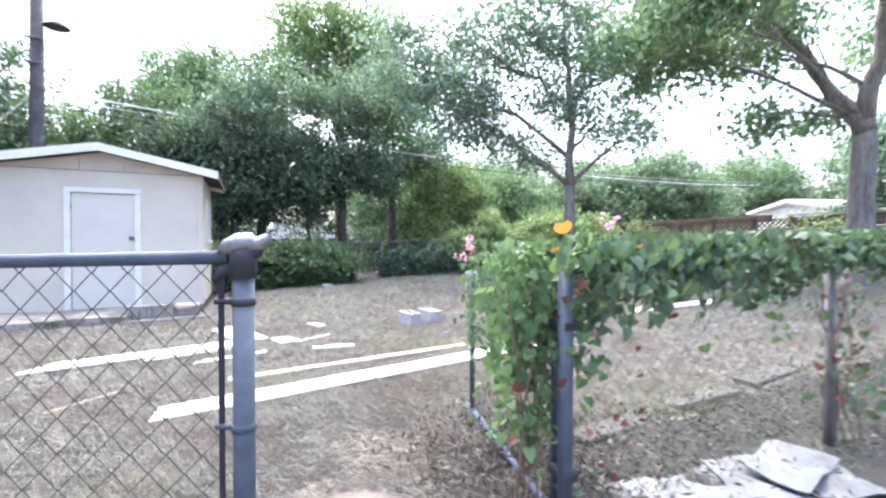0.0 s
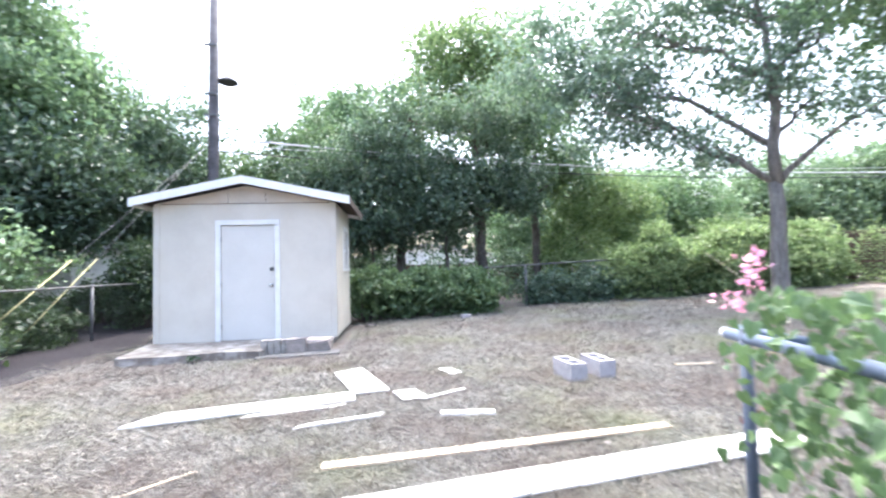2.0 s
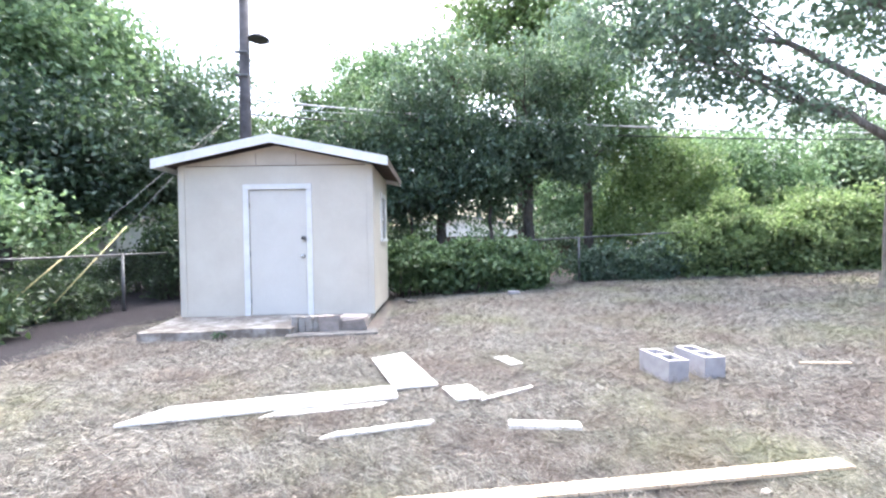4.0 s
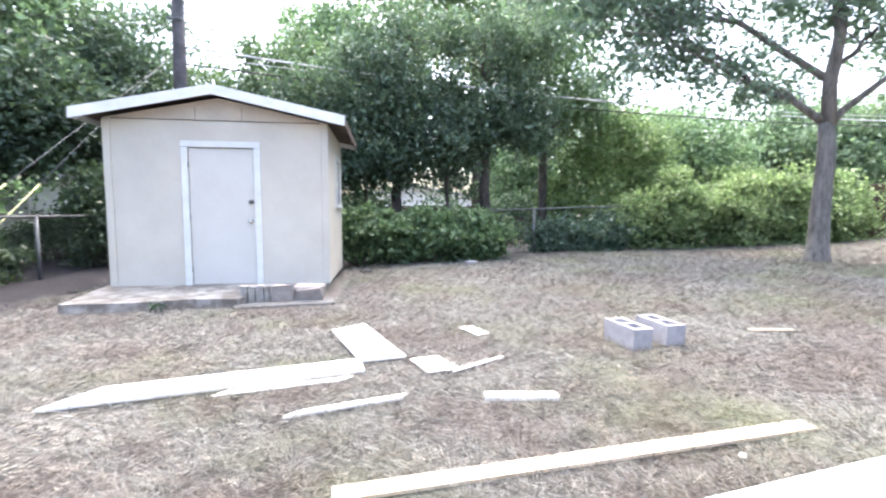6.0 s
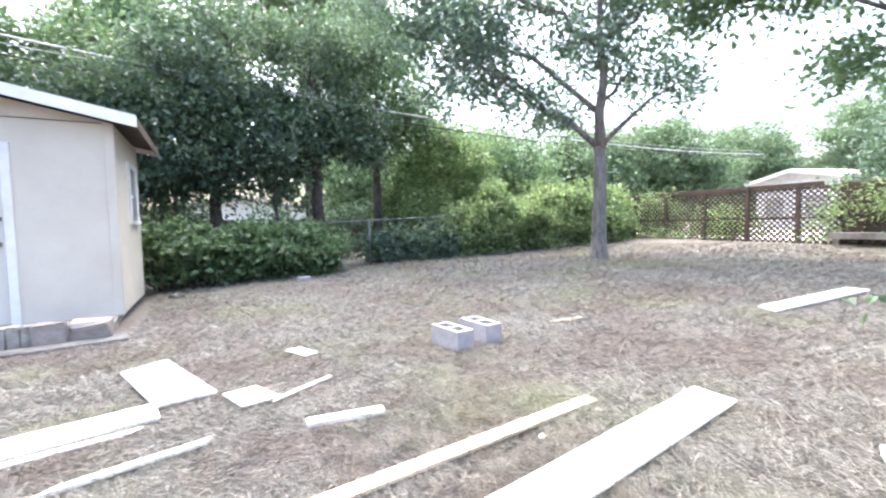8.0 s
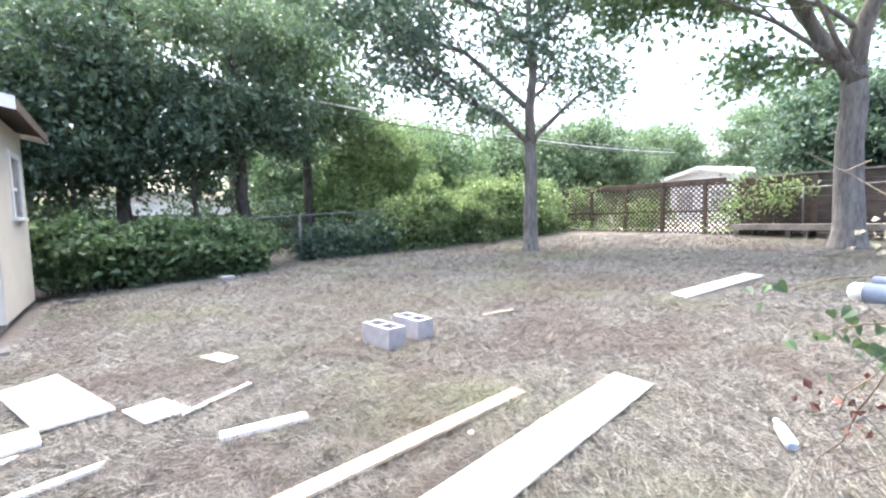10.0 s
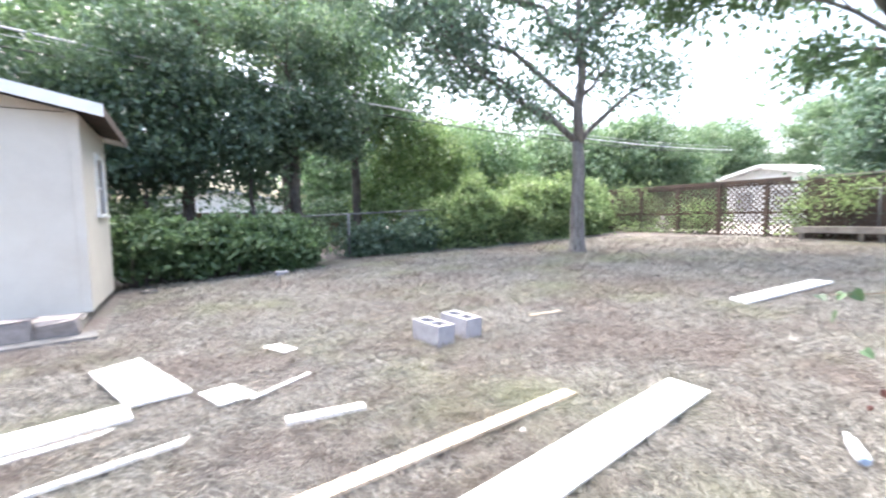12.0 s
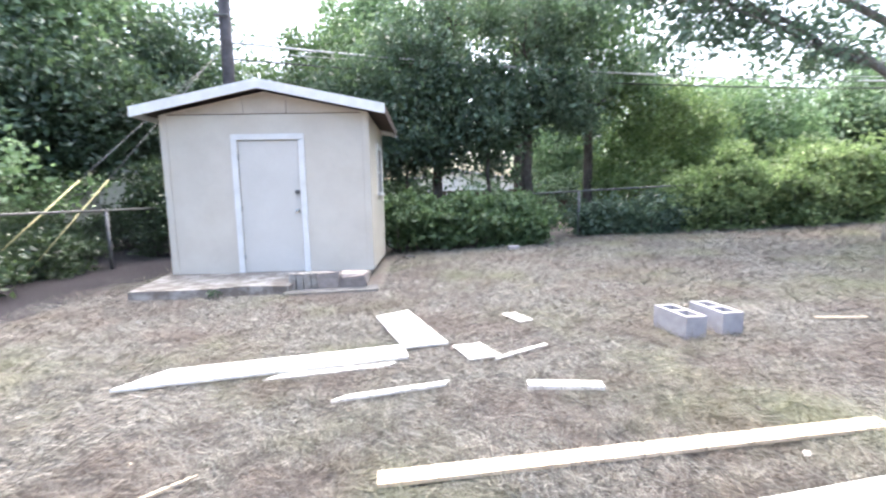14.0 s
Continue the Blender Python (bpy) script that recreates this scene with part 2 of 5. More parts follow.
M_LEAF_GATE = foliage("young_vine_leaves", (0.040, 0.088, 0.036), (0.080, 0.150, 0.060), (0.15, 0.23, 0.095), 0.42, 0.6)
M_TWIG = paint("pale_twig", (0.36, 0.31, 0.24), (0.22, 0.18, 0.13), 14, 80, 0.85)
M_ORANGE = foliage("turned_leaf", (0.50, 0.22, 0.06), (0.52, 0.30, 0.06), (0.50, 0.36, 0.08), 0.3, 0.6, (0.5, 0.2, 0.03))
M_PINK = foliage("pink_petals", (0.62, 0.20, 0.34), (0.75, 0.32, 0.48), (0.82, 0.50, 0.62), 0.4, 0.6, (0.8, 0.4, 0.55))
M_CREAM = foliage("cream_petals", (0.34, 0.31, 0.22), (0.46, 0.43, 0.33), (0.6, 0.57, 0.46), 0.3, 0.6, (0.7, 0.68, 0.55))
M_RUST = foliage("dried_red_leaves", (0.06, 0.022, 0.018), (0.10, 0.035, 0.028), (0.16, 0.06, 0.045), 0.2, 0.7, (0.2, 0.06, 0.03))
M_FARWALL = plain("far_white_siding", (0.83, 0.83, 0.84), 0.7)
M_FARROOF = plain("far_grey_roof", (0.42, 0.43, 0.46), 0.8)
M_RED = plain("faded_red_awning", (0.55, 0.10, 0.06), 0.6)
M_BOTTLE = plain("cloudy_plastic", (0.74, 0.76, 0.80), 0.3)
M_CAPBLUE = plain("blue_cap", (0.30, 0.42, 0.62), 0.4)
M_DARKITEM = plain("black_plastic", (0.03, 0.03, 0.035), 0.5)
M_PAPER = plain("pale_wrapper", (0.70, 0.64, 0.62), 0.6)


# ---- building helpers ----
def place(name, bm, material, parent=None, label=""):
    me = bpy.data.meshes.new(name)
    bm.to_mesh(me)
    bm.free()
    me.materials.append(material)
    ob = new(name, me)
    if parent:
        ob.parent = parent
    if label:
        tagged(ob, label)
    return ob


def part(name, bm, material, parent, label=""):
    return place(name, bm, material, parent, label)


def arrays(name, verts, faces, material, parent=None, label=""):
    me = bpy.data.meshes.new(name)
    me.from_pydata(verts, [], faces)
    me.materials.append(material)
    ob = new(name, me)
    if parent:
        ob.parent = parent
    if label:
        tagged(ob, label)
    return ob


def thing(name, label, category, at=(0, 0, 0), turn=0, group="", kind=""):
    e = new(name)
    e.matrix_world = pose(*at, 0, 0, turn)
    e.empty_display_size = 0.1
    return tagged(e, label, category, group, kind)


def box(bm, lo, hi, m=None, bevel=0.0):
    made = bmesh.ops.create_cube(bm, size=1)["verts"]
    c, s = [(a + b) / 2 for a, b in zip(lo, hi)], [b - a for a, b in zip(lo, hi)]
    bmesh.ops.transform(bm, matrix=Matrix.Translation(c) @ Matrix.Diagonal((*s, 1)), verts=made)
    if bevel:
        edges = {e for v in made for e in v.link_edges}
        out = bmesh.ops.bevel(bm, geom=list(edges), offset=bevel, segments=1, affect="EDGES")
        made = list({v for f in out["faces"] for v in f.verts} | {v for v in made if v.is_valid})
    if m:
        bmesh.ops.transform(bm, matrix=m, verts=made)
    return made


def boxed(lo, hi, m=None, bevel=0.0):
    bm = bmesh.new()
    box(bm, lo, hi, m, bevel)
    return bm


def tube(bm, pts, radii, sides=8, caps=True):
    """A tapering tube along points."""
    pts = [Vector(p) for p in pts]
    rings = []
    for i, p in enumerate(pts):
        d = (pts[min(i + 1, len(pts) - 1)] - pts[max(i - 1, 0)]).normalized()
        a = d.cross(Vector((0, 0, 1)) if abs(d.z) < 0.9 else Vector((1, 0, 0))).normalized()
        b = d.cross(a)
        rings.append([bm.verts.new(p + radii[i] * (math.cos(k * math.tau / sides) * a + math.sin(k * math.tau / sides) * b)) for k in range(sides)])
    for r0, r1 in zip(rings, rings[1:]):
        for k in range(sides):
            f = bm.faces.new((r0[k], r0[(k + 1) % sides], r1[(k + 1) % sides], r1[k]))
            f.smooth = True
    if caps:
        bm.faces.new(rings[0][::-1])
        bm.faces.new(rings[-1])
    return bm


def pipe(a, b, r, sides=12):
    return tube(bmesh.new(), [a, b], [r, r], sides)


def bend(a, b, rng, wobble=0.08, n=5, sag=0.0):
    """A crooked line from a to b."""
    a, b = Vector(a), Vector(b)
    ln = (b - a).length
    out = []
    for i in range(n + 1):
        t = i / n
        k = math.sin(math.pi * t) * wobble * ln
        out.append(a.lerp(b, t) + Vector((rng.normal() * k * 0.5, rng.normal() * k * 0.5, rng.normal() * k * 0.35 - sag * math.sin(math.pi * t))))
    return out


def height(x, y):
    """The lawn's level: it climbs a little to the east and to the back."""
    rise = 0.033 * 0.5 * ((x - 2.2) + math.sqrt((x - 2.2) ** 2 + 1.0))
    rise = min(rise, 0.42)
    k = min(1.0, max(0.0, (x + 1.0) / 3.0))
    back = 0.016 * max(0.0, min(y, 16.0) - 7.0) * k * k * (3 - 2 * k) - 0.02 * (1 - k)
    return (rise + back) * min(1.0, max(0.0, (y + 6) / 8)) + 0.008 * math.sin(1.7 * x) * math.sin(1.3 * y + 1)


def leaves(centres, size, rng, droop=0.25, long=1.7, fold=0.25):
    """Folded four-cornered leaves at the centres, at random turns."""
    n = len(centres)
    u = rng.normal(size=(n, 3))
    u[:, 2] -= droop
    u /= np.linalg.norm(u, axis=1, keepdims=True)
    w = rng.normal(size=(n, 3))
    v = np.cross(u, w)
    v /= np.linalg.norm(v, axis=1, keepdims=True)
    k = np.cross(u, v)
    s = (size * rng.uniform(0.65, 1.35, size=(n, 1)))
    base = centres - u * s * 0.5 * long
    tip = centres + u * s * 0.5 * long
    left = centres + v * s * 0.5 + k * s * fold
    right = centres - v * s * 0.5 + k * s * fold
    verts = np.stack([base, left, tip, right], 1).reshape(-1, 3)
    i = np.arange(n) * 4
    faces = np.stack([i, i + 1, i + 2, i + 3], 1)
    return verts.tolist(), faces.tolist()


def heart_leaves(centres, size, rng, face=(0, -1, 0.3)):
    """Broad heart-shaped leaves hanging towards one side."""
    vs, fs = [], []
    shape = ((0, 0.0), (0.34, -0.16), (0.52, 0.16), (0.36, 0.55), (0, 1.0), (-0.36, 0.55), (-0.52, 0.16), (-0.34, -0.16))
    for c in centres:
        s = size * rng.uniform(0.55, 1.35)
        nrm = (Vector(face) + Vector(rng.normal(size=3)) * 0.55).normalized()
        down = (Vector((rng.normal() * 0.5, rng.normal() * 0.5, -1)))
        down = (down - nrm * down.dot(nrm)).normalized()
        side = nrm.cross(down)
        i = len(vs)
        for x, y in shape:
            vs.append(Vector(c) + side * x * s + down * y * s + nrm * s * (0.22 * abs(x) - 0.25 * y * y))
        for k in range(1, 7):
            fs.append((i, i + k, i + k + 1))
    return vs, fs


def clumps(blobs, rng, spread=0.35):
    """Leaf centres: clusters inside ellipsoids, denser to the outside, with gaps. blobs: centre, radii, clusters, leaves in each."""
    pts, cores = [], []
    for c, r, n, per in blobs:
        d = rng.normal(size=(n, 3))
        d /= np.linalg.norm(d, axis=1, keepdims=True)
        rad = rng.uniform(0.12, 1.0, size=(n, 1)) ** 0.5
        lump = 1 + 0.22 * np.sin(3.1 * d[:, :1] + c[0]) * np.cos(2.7 * d[:, 1:2] + c[1]) + 0.12 * np.sin(6 * d[:, 2:] + c[2])
        core = np.array(c) + d * rad * lump * np.array(r)
        cores.append(core)
        g = rng.normal(size=(n, per, 3)) * spread * np.array((1, 1, 0.7)) * rng.uniform(0.6, 1.4, size=(n, 1, 1))
        pts.append((core[:, None, :] + g).reshape(-1, 3))
    return np.concatenate(pts), cores


def tree(label, base, r, fork, blobs, leaf, size, wood, seed, spread=0.35, twigs=0.2, droop=0.3, lean=(0, 0), name="tree", limb_r=0.4, category="tree", group=""):
    """A tree: a tapered trunk with flared roots, limbs to every mass of the crown, twigs, and a crown of small leaves."""
    rng = np.random.default_rng(seed)
    bx, by = base
    bz = height(bx, by)
    t = thing(name, label, category, (bx, by, bz), 0, group)
    top = Vector((lean[0], lean[1], fork))
    trunk_pts = [(0, 0, -0.1), (0, 0, 0.06), (lean[0] * 0.1, lean[1] * 0.1, fork * 0.12)] + [tuple(top * k + Vector(rng.normal(size=3)) * 0.03 * fork * 0.2) for k in (0.35, 0.6, 0.8, 1.0)]
    part("trunk", tube(bmesh.new(), trunk_pts, [r * 1.7, r * 1.35, r * 1.08, r, r * 0.93, r * 0.9, r * 0.8], 12), wood, t)
    local = [((c[0] - bx, c[1] - by, c[2] - bz), rr, n, per) for c, rr, n, per in blobs]
    pts, cores = clumps(local, rng, spread)
    high = max(local, key=lambda q: q[0][2])[0]
    tip = Vector((top.x + (high[0] - top.x) * 0.45, top.y + (high[1] - top.y) * 0.45, high[2]))
    lead = bend(top - Vector((0, 0, 0.05)), tip, rng, 0.035, 7)
    part("leader", tube(bmesh.new(), lead, [r * (0.8 - 0.095 * i) for i in range(8)], 9), wood, t)
    for (c, rr, n, per), core in zip(local, cores):
        bm = bmesh.new()
        out = math.hypot(c[0] - top.x, c[1] - top.y)
        want = c[2] - 0.55 * out - 0.2
        k = min(range(8), key=lambda i: abs(lead[i].z - want))
        from_r = r * (0.8 - 0.095 * k)
        line = bend(lead[k], c, rng, 0.08, 6, -0.06 * out)
        tube(bm, line, [min(from_r * 0.8, r * limb_r) * (1 - 0.8 * i / 6) for i in range(7)], 7)
        for q in core[: int(n * twigs)]:
            a = line[rng.integers(2, 7)]
            tw = bend(a, q, rng, 0.1, 3)
            tube(bm, tw, [min(0.025, r * 0.13), min(0.02, r * 0.1), min(0.013, r * 0.07), 0.004], 4, False)
        part("limb", bm, wood, t)
    v, f = leaves(pts, size, rng, droop)
    tagged(arrays("crown", v, f, leaf, t), kind="stuff")
    return t


def bush(label, spots, leaf, size, seed, spread=0.16, name="bush", per=60, category="bush"):
    """A shrub of stems and leaf clusters. spots: centre, radii and clusters."""
    rng = np.random.default_rng(seed)
    c0 = spots[0][0]
    z0 = height(c0[0], c0[1])
    t = thing(name, label, category, (c0[0], c0[1], z0))
    local = [((c[0] - c0[0], c[1] - c0[1], c[2] - z0), r, n, per) for c, r, n in spots]
    pts, cores = clumps(local, rng, spread)
    pts[:, 2] = np.maximum(pts[:, 2], 0.03 + 0.1 * rng.random(len(pts)))
    bm = bmesh.new()
    for (c, r, n, p), core in zip(local, cores):
        for q in core[: max(4, n // 5)]:
            foot = Vector((q[0] * 0.7 + c[0] * 0.3, q[1] * 0.7 + c[1] * 0.3, -0.05))
            tube(bm, bend(foot, q, rng, 0.1, 3), [0.02, 0.015, 0.01, 0.004], 4, False)
    tagged(part("twig_tangle", bm, M_BARKDARK, t), kind="stuff")
    v, f = leaves(pts, size, rng, 0.2)
    tagged(arrays("foliage", v, f, leaf, t), kind="stuff")
    return t


def chain_link(a, b, low, high, pitch=0.06, wire=0.0016, sides=3):
    """Woven wire between two points: zigzag wires side by side, alternately in front and behind."""
    a, b = Vector(a), Vector(b)
    d = (b - a).xy.to_3d()
    n = max(2, int(d.length / pitch))
    step, along = d / n, d.normalized()
    out = along.cross(Vector((0, 0, 1)))
    rows = int((high - low) / pitch)
    bm = bmesh.new()
    for i in range(n):
        o = a + step * i
        pts = []
        for j in range(rows + 1):
            odd = (i + j) % 2
            pts.append(Vector((o.x, o.y, 0)) + step * (1.0 if odd else 0.0) * 1.02 + out * (wire if odd else -wire) + Vector((0, 0, low + j * pitch)))
        tube(bm, pts, [wire] * len(pts), sides, False)
    return bm

# ---- ground ----
def ground():
    xs = sorted(set([-4000, -900, -250, -90, -45, -28, -20] + [round(-15 + 0.5 * i, 2) for i in range(73)] + [24, 28, 36, 60, 120, 300, 900, 4000]))
    ys = sorted(set([-4000, -900, -250, -90, -40, -20, -12] + [round(-8 + 0.5 * i, 2) for i in range(65)] + [26, 30, 40, 60, 120, 300, 900, 4000]))
    verts = [(x, y, height(x, y)) for y in ys for x in xs]
    w = len(xs)
    faces = [(j * w + i, j * w + i + 1, (j + 1) * w + i + 1, (j + 1) * w + i) for j in range(len(ys) - 1) for i in range(w - 1)]
    return tagged(arrays("ground", verts, faces, M_SOIL), "dry, patchy, straw-coloured backyard lawn", "ground", kind="structure")


ground()

# ---- the shed: local x runs along its front to its east corner, local y goes back ----
SW, SD, SH = 3.09, 2.05, 2.42
shed = thing("shed", "small greige garden shed with white trim on a concrete slab", "shed", (-0.19, 9.93, 0.10), -0.2)


def gable_wall(y0, y1, door):
    """The gable wall's outline as a solid, with the doorway left open where there is a door."""
    bm = bmesh.new()
    top = lambda x: SH + 0.205 * (SW / 2 - abs(x + SW / 2))
    cuts = [-SW, -1.985, -SW / 2, -1.065, 0] if door else [-SW, -SW / 2, 0]
    for a, b in zip(cuts, cuts[1:]):
        low = 2.03 if door and -1.985 <= a and b <= -1.065 else 0.0
        ring = [(a, low), (b, low), (b, top(b)), (a, top(a))]
        f = [bm.verts.new((x, y0, z)) for x, z in ring]
        k = [bm.verts.new((x, y1, z)) for x, z in ring]
        bm.faces.new(f)
        bm.faces.new(k[::-1])
        for i in range(4):
            bm.faces.new((f[i], k[i], k[(i + 1) % 4], f[(i + 1) % 4]))
    bmesh.ops.remove_doubles(bm, verts=bm.verts, dist=1e-4)
    inner = [f for f in bm.faces if abs(f.normal.x) > 0.9 and any(abs(f.calc_center_median().x - c) < 1e-3 for c in cuts[1:-1]) and (not door or f.calc_center_median().z > 2.03)]
    bmesh.ops.delete(bm, geom=inner, context="FACES_ONLY")
    bmesh.ops.recalc_face_normals(bm, faces=bm.faces)
    return bm


front = part("front_wall", gable_wall(0.0, 0.1, True), M_SIDING, shed)
part("back_wall", gable_wall(SD - 0.1, SD, False), M_SIDING, shed)
part("side_wall", boxed((-SW, 0.1, 0), (-SW + 0.1, SD - 0.1, SH)), M_SIDING, shed)
bm = bmesh.new()
WY0, WY1, WZ0, WZ1 = 1.05, 1.62, 1.22, 2.0
for lo, hi in (((-0.1, 0.1, 0), (0, WY0, SH)), ((-0.1, WY1, 0), (0, SD - 0.1, SH)), ((-0.1, WY0, 0), (0, WY1, WZ0)), ((-0.1, WY0, WZ1), (0, WY1, SH))):
    box(bm, lo, hi)
bmesh.ops.remove_doubles(bm, verts=bm.verts, dist=1e-4)
part("side_wall", bm, M_SIDING, shed)
win = part("window", boxed((-0.07, WY0 + 0.03, WZ0 + 0.03), (-0.06, WY1 - 0.03, WZ1 - 0.03)), plain("dim_glass", (0.30, 0.34, 0.38), 0.08), shed, "small side window")
bm = bmesh.new()
for lo, hi in (((-0.04, WY0 - 0.07, WZ1), (0.025, WY1 + 0.07, WZ1 + 0.08)), ((-0.04, WY0 - 0.07, WZ0), (0.025, WY0, WZ1)), ((-0.04, WY1, WZ0), (0.025, WY1 + 0.07, WZ1)),
               ((-0.07, WY0, (WZ0 + WZ1) / 2 - 0.02), (-0.02, WY1, (WZ0 + WZ1) / 2 + 0.02))):
    box(bm, lo, hi, None, 0.004)
part("window_frame", bm, M_WHITE, win)
part("window_sill", boxed((-0.04, WY0 - 0.1, WZ0 - 0.05), (0.055, WY1 + 0.1, WZ0), None, 0.005), M_WHITE, win)
# thin seam where the gable sheet meets the lower sheet
part("seam_batten", boxed((-SW + 0.1, -0.008, SH - 0.012), (-0.1, -0.001, SH - 0.002)), M_SOFFIT, shed)
for x in (-1.86, -1.22):
    part("seam_batten", boxed((x, -0.007, SH), (x + 0.006, -0.0045, SH + 0.18)), M_SOFFIT, shed)
for x0 in (-SW - 0.014, -0.09):
    bm = boxed((x0, -0.018, 0.0), (x0 + 0.104, -0.002, SH - 0.02), None, 0.004)
    box(bm, (x0 if x0 < -1 else x0 + 0.092, -0.018, 0.0), (x0 + 0.012 if x0 < -1 else x0 + 0.104, 0.085, SH - 0.02), None, 0.003)
    part("corner_board", bm, M_SIDING, shed)
# gable sheet: its own brown plus overhang shade in one colour
bm = bmesh.new()
ring = [(-SW + 0.1, SH + 0.001), (-0.1, SH + 0.001), (-0.1, SH + 0.205 * 0.1), (-SW / 2, SH + 0.205 * SW / 2), (-SW + 0.1, SH + 0.205 * 0.1)]
a, b = [bm.verts.new((x, -0.004, z)) for x, z in ring], [bm.verts.new((x, -0.0005, z)) for x, z in ring]
bm.faces.new(a), bm.faces.new(b[::-1])
for i in range(5):
    bm.faces.new((a[i], b[i], b[(i + 1) % 5], a[(i + 1) % 5]))
bmesh.ops.recalc_face_normals(bm, faces=bm.faces)
part("gable_panel", bm, M_GABLE, shed, "browner gable sheet with roof shade in its tone")
# door, trim and hardware
door = part("door", boxed((-1.98, 0.012, 0.012), (-1.07, 0.055, 2.02), None, 0.004), M_DOOR, shed, "plain pale grey flush door, shut")
bm = bmesh.new()
bmesh.ops.create_uvsphere(bm, u_segments=16, v_segments=10, radius=0.03, matrix=Matrix.Translation((-1.13, -0.045, 0.95)) @ Matrix.Diagonal((1, 0.8, 1, 1)))
tube(bm, [(-1.13, 0.012, 0.95), (-1.13, 0.002, 0.95)], [0.034, 0.03], 16)
tube(bm, [(-1.13, 0.004, 0.95), (-1.13, -0.03, 0.95)], [0.012, 0.014], 10)
part("knob", bm, M_CHROME, door, "brushed steel knob")
bm = tube(bmesh.new(), [(-1.13, 0.012, 1.24), (-1.13, -0.012, 1.24)], [0.034, 0.028], 16)
box(bm, (-1.145, -0.03, 1.215), (-1.075, -0.012, 1.265), None, 0.006)
part("deadbolt", bm, M_HASP, door, "steel hasp and deadbolt")
for z in (0.25, 1.0, 1.78):
    part("hinge", tube(bmesh.new(), [(-1.982, 0.004, z - 0.045), (-1.982, 0.004, z + 0.045)], [0.007, 0.007], 8), M_CHROME, door)
part("door_trim", boxed((-2.075, -0.022, 0.0), (-1.985, -0.001, 2.03), None, 0.004), M_WHITE, shed, "white door casing")
part("door_trim", boxed((-1.065, -0.022, 0.0), (-0.975, -0.001, 2.03), None, 0.004), M_WHITE, shed, "white door casing")
part("door_trim", boxed((-2.075, -0.024, 2.031), (-0.975, -0.001, 2.12), None, 0.004), M_WHITE, shed, "white door casing")
part("threshold", boxed((-1.985, -0.02, 0.0), (-1.065, 0.09, 0.012), None, 0.003), M_CONCRETE, shed)
# roof: two slopes with an overhang, fascia boards on all edges, dark soffit
OV, FR = 0.265, 0.24
SL = 0.205
ridge_z, eave_z = SH + SL * SW / 2 + 0.10, SH + 0.10 - SL * OV
for sgn in (-1, 1):
    ex = -SW / 2 + sgn * (SW / 2 + OV)
    quad = lambda dz: [(-SW / 2, -FR, ridge_z + dz), (ex, -FR, eave_z + dz), (ex, SD + FR, eave_z + dz), (-SW / 2, SD + FR, ridge_z + dz)]
    for nm, z0, z1, mat in (("roof_slope", 0.0, 0.03, M_SHINGLE), ("soffit", -0.03, -0.002, M_SOFFIT)):
        bm = bmesh.new()
        a, b = [bm.verts.new(p) for p in quad(z0)], [bm.verts.new(p) for p in quad(z1)]
        bm.faces.new(a), bm.faces.new(b)
        for i in range(4):
            bm.faces.new((a[i], a[(i + 1) % 4], b[(i + 1) % 4], b[i]))
        bmesh.ops.recalc_face_normals(bm, faces=bm.faces)
        part(nm, bm, mat, shed)
    for y in (-FR - 0.024, SD + FR + 0.002):
        bm = bmesh.new()
        ring = [(-SW / 2, ridge_z + 0.03), (ex + sgn * 0.02, eave_z + 0.03 - SL * 0.02), (ex + sgn * 0.02, eave_z - 0.115 - SL * 0.02), (-SW / 2, ridge_z - 0.105)]
        a, b = [bm.verts.new((x, y, z)) for x, z in ring], [bm.verts.new((x, y + 0.022, z)) for x, z in ring]
        bm.faces.new(a), bm.faces.new(b)
        for i in range(4):
            bm.faces.new((a[i], a[(i + 1) % 4], b[(i + 1) % 4], b[i]))
        bmesh.ops.recalc_face_normals(bm, faces=bm.faces)
        part("fascia", bm, M_WHITE, shed)
    part("eave_board", boxed((min(ex, ex + sgn * 0.02), -FR, eave_z - 0.11), (max(ex, ex + sgn * 0.02), SD + FR, eave_z + 0.012)), M_WHITE if sgn < 0 else M_SOFFIT, shed)

# slab with a broken front edge, and the loose pavers set along it
slab_bm = bmesh.new()
rs = np.random.default_rng(5)
edge = [(-3.45, 10.25), (-3.12, 8.62)] + [(-3.12 + 1.95 * k / 7, 8.62 + 0.2 * k / 7 + 0.03 * rs.normal()) for k in range(1, 8)] + [(-1.15, 9.14), (-0.2, 9.16), (-0.24, 9.9), (-0.3, 12.2), (-3.5, 12.4)]
a = [slab_bm.verts.new((x, y, 0.10 + 0.004 * rs.normal())) for x, y in edge]
b = [slab_bm.verts.new((x + 0.02 * rs.normal(), y + 0.02 * rs.normal(), -0.15)) for x, y in edge]
slab_bm.faces.new(a)
for i in range(len(a)):
    slab_bm.faces.new((a[i], a[(i + 1) % len(a)], b[(i + 1) % len(a)], b[i]))
bmesh.ops.recalc_face_normals(slab_bm, faces=slab_bm.faces)
tagged(place("slab", slab_bm, M_SLAB), "stained, broken-edged concrete slab under the shed", "slab", kind="structure")


def paver(w, d, h, seed, mat, label):
    rng = np.random.default_rng(seed)
    bm = bmesh.new()
    box(bm, (-w / 2, -d / 2, 0), (w / 2, d / 2, h), None, 0.012)
    for v in bm.verts:
        v.co += Vector(rng.normal(size=3)) * (0.006 if w < 0.2 else 0.016)
    return tagged(place("paver", bm, mat), label, "paver", "pavers along the slab")


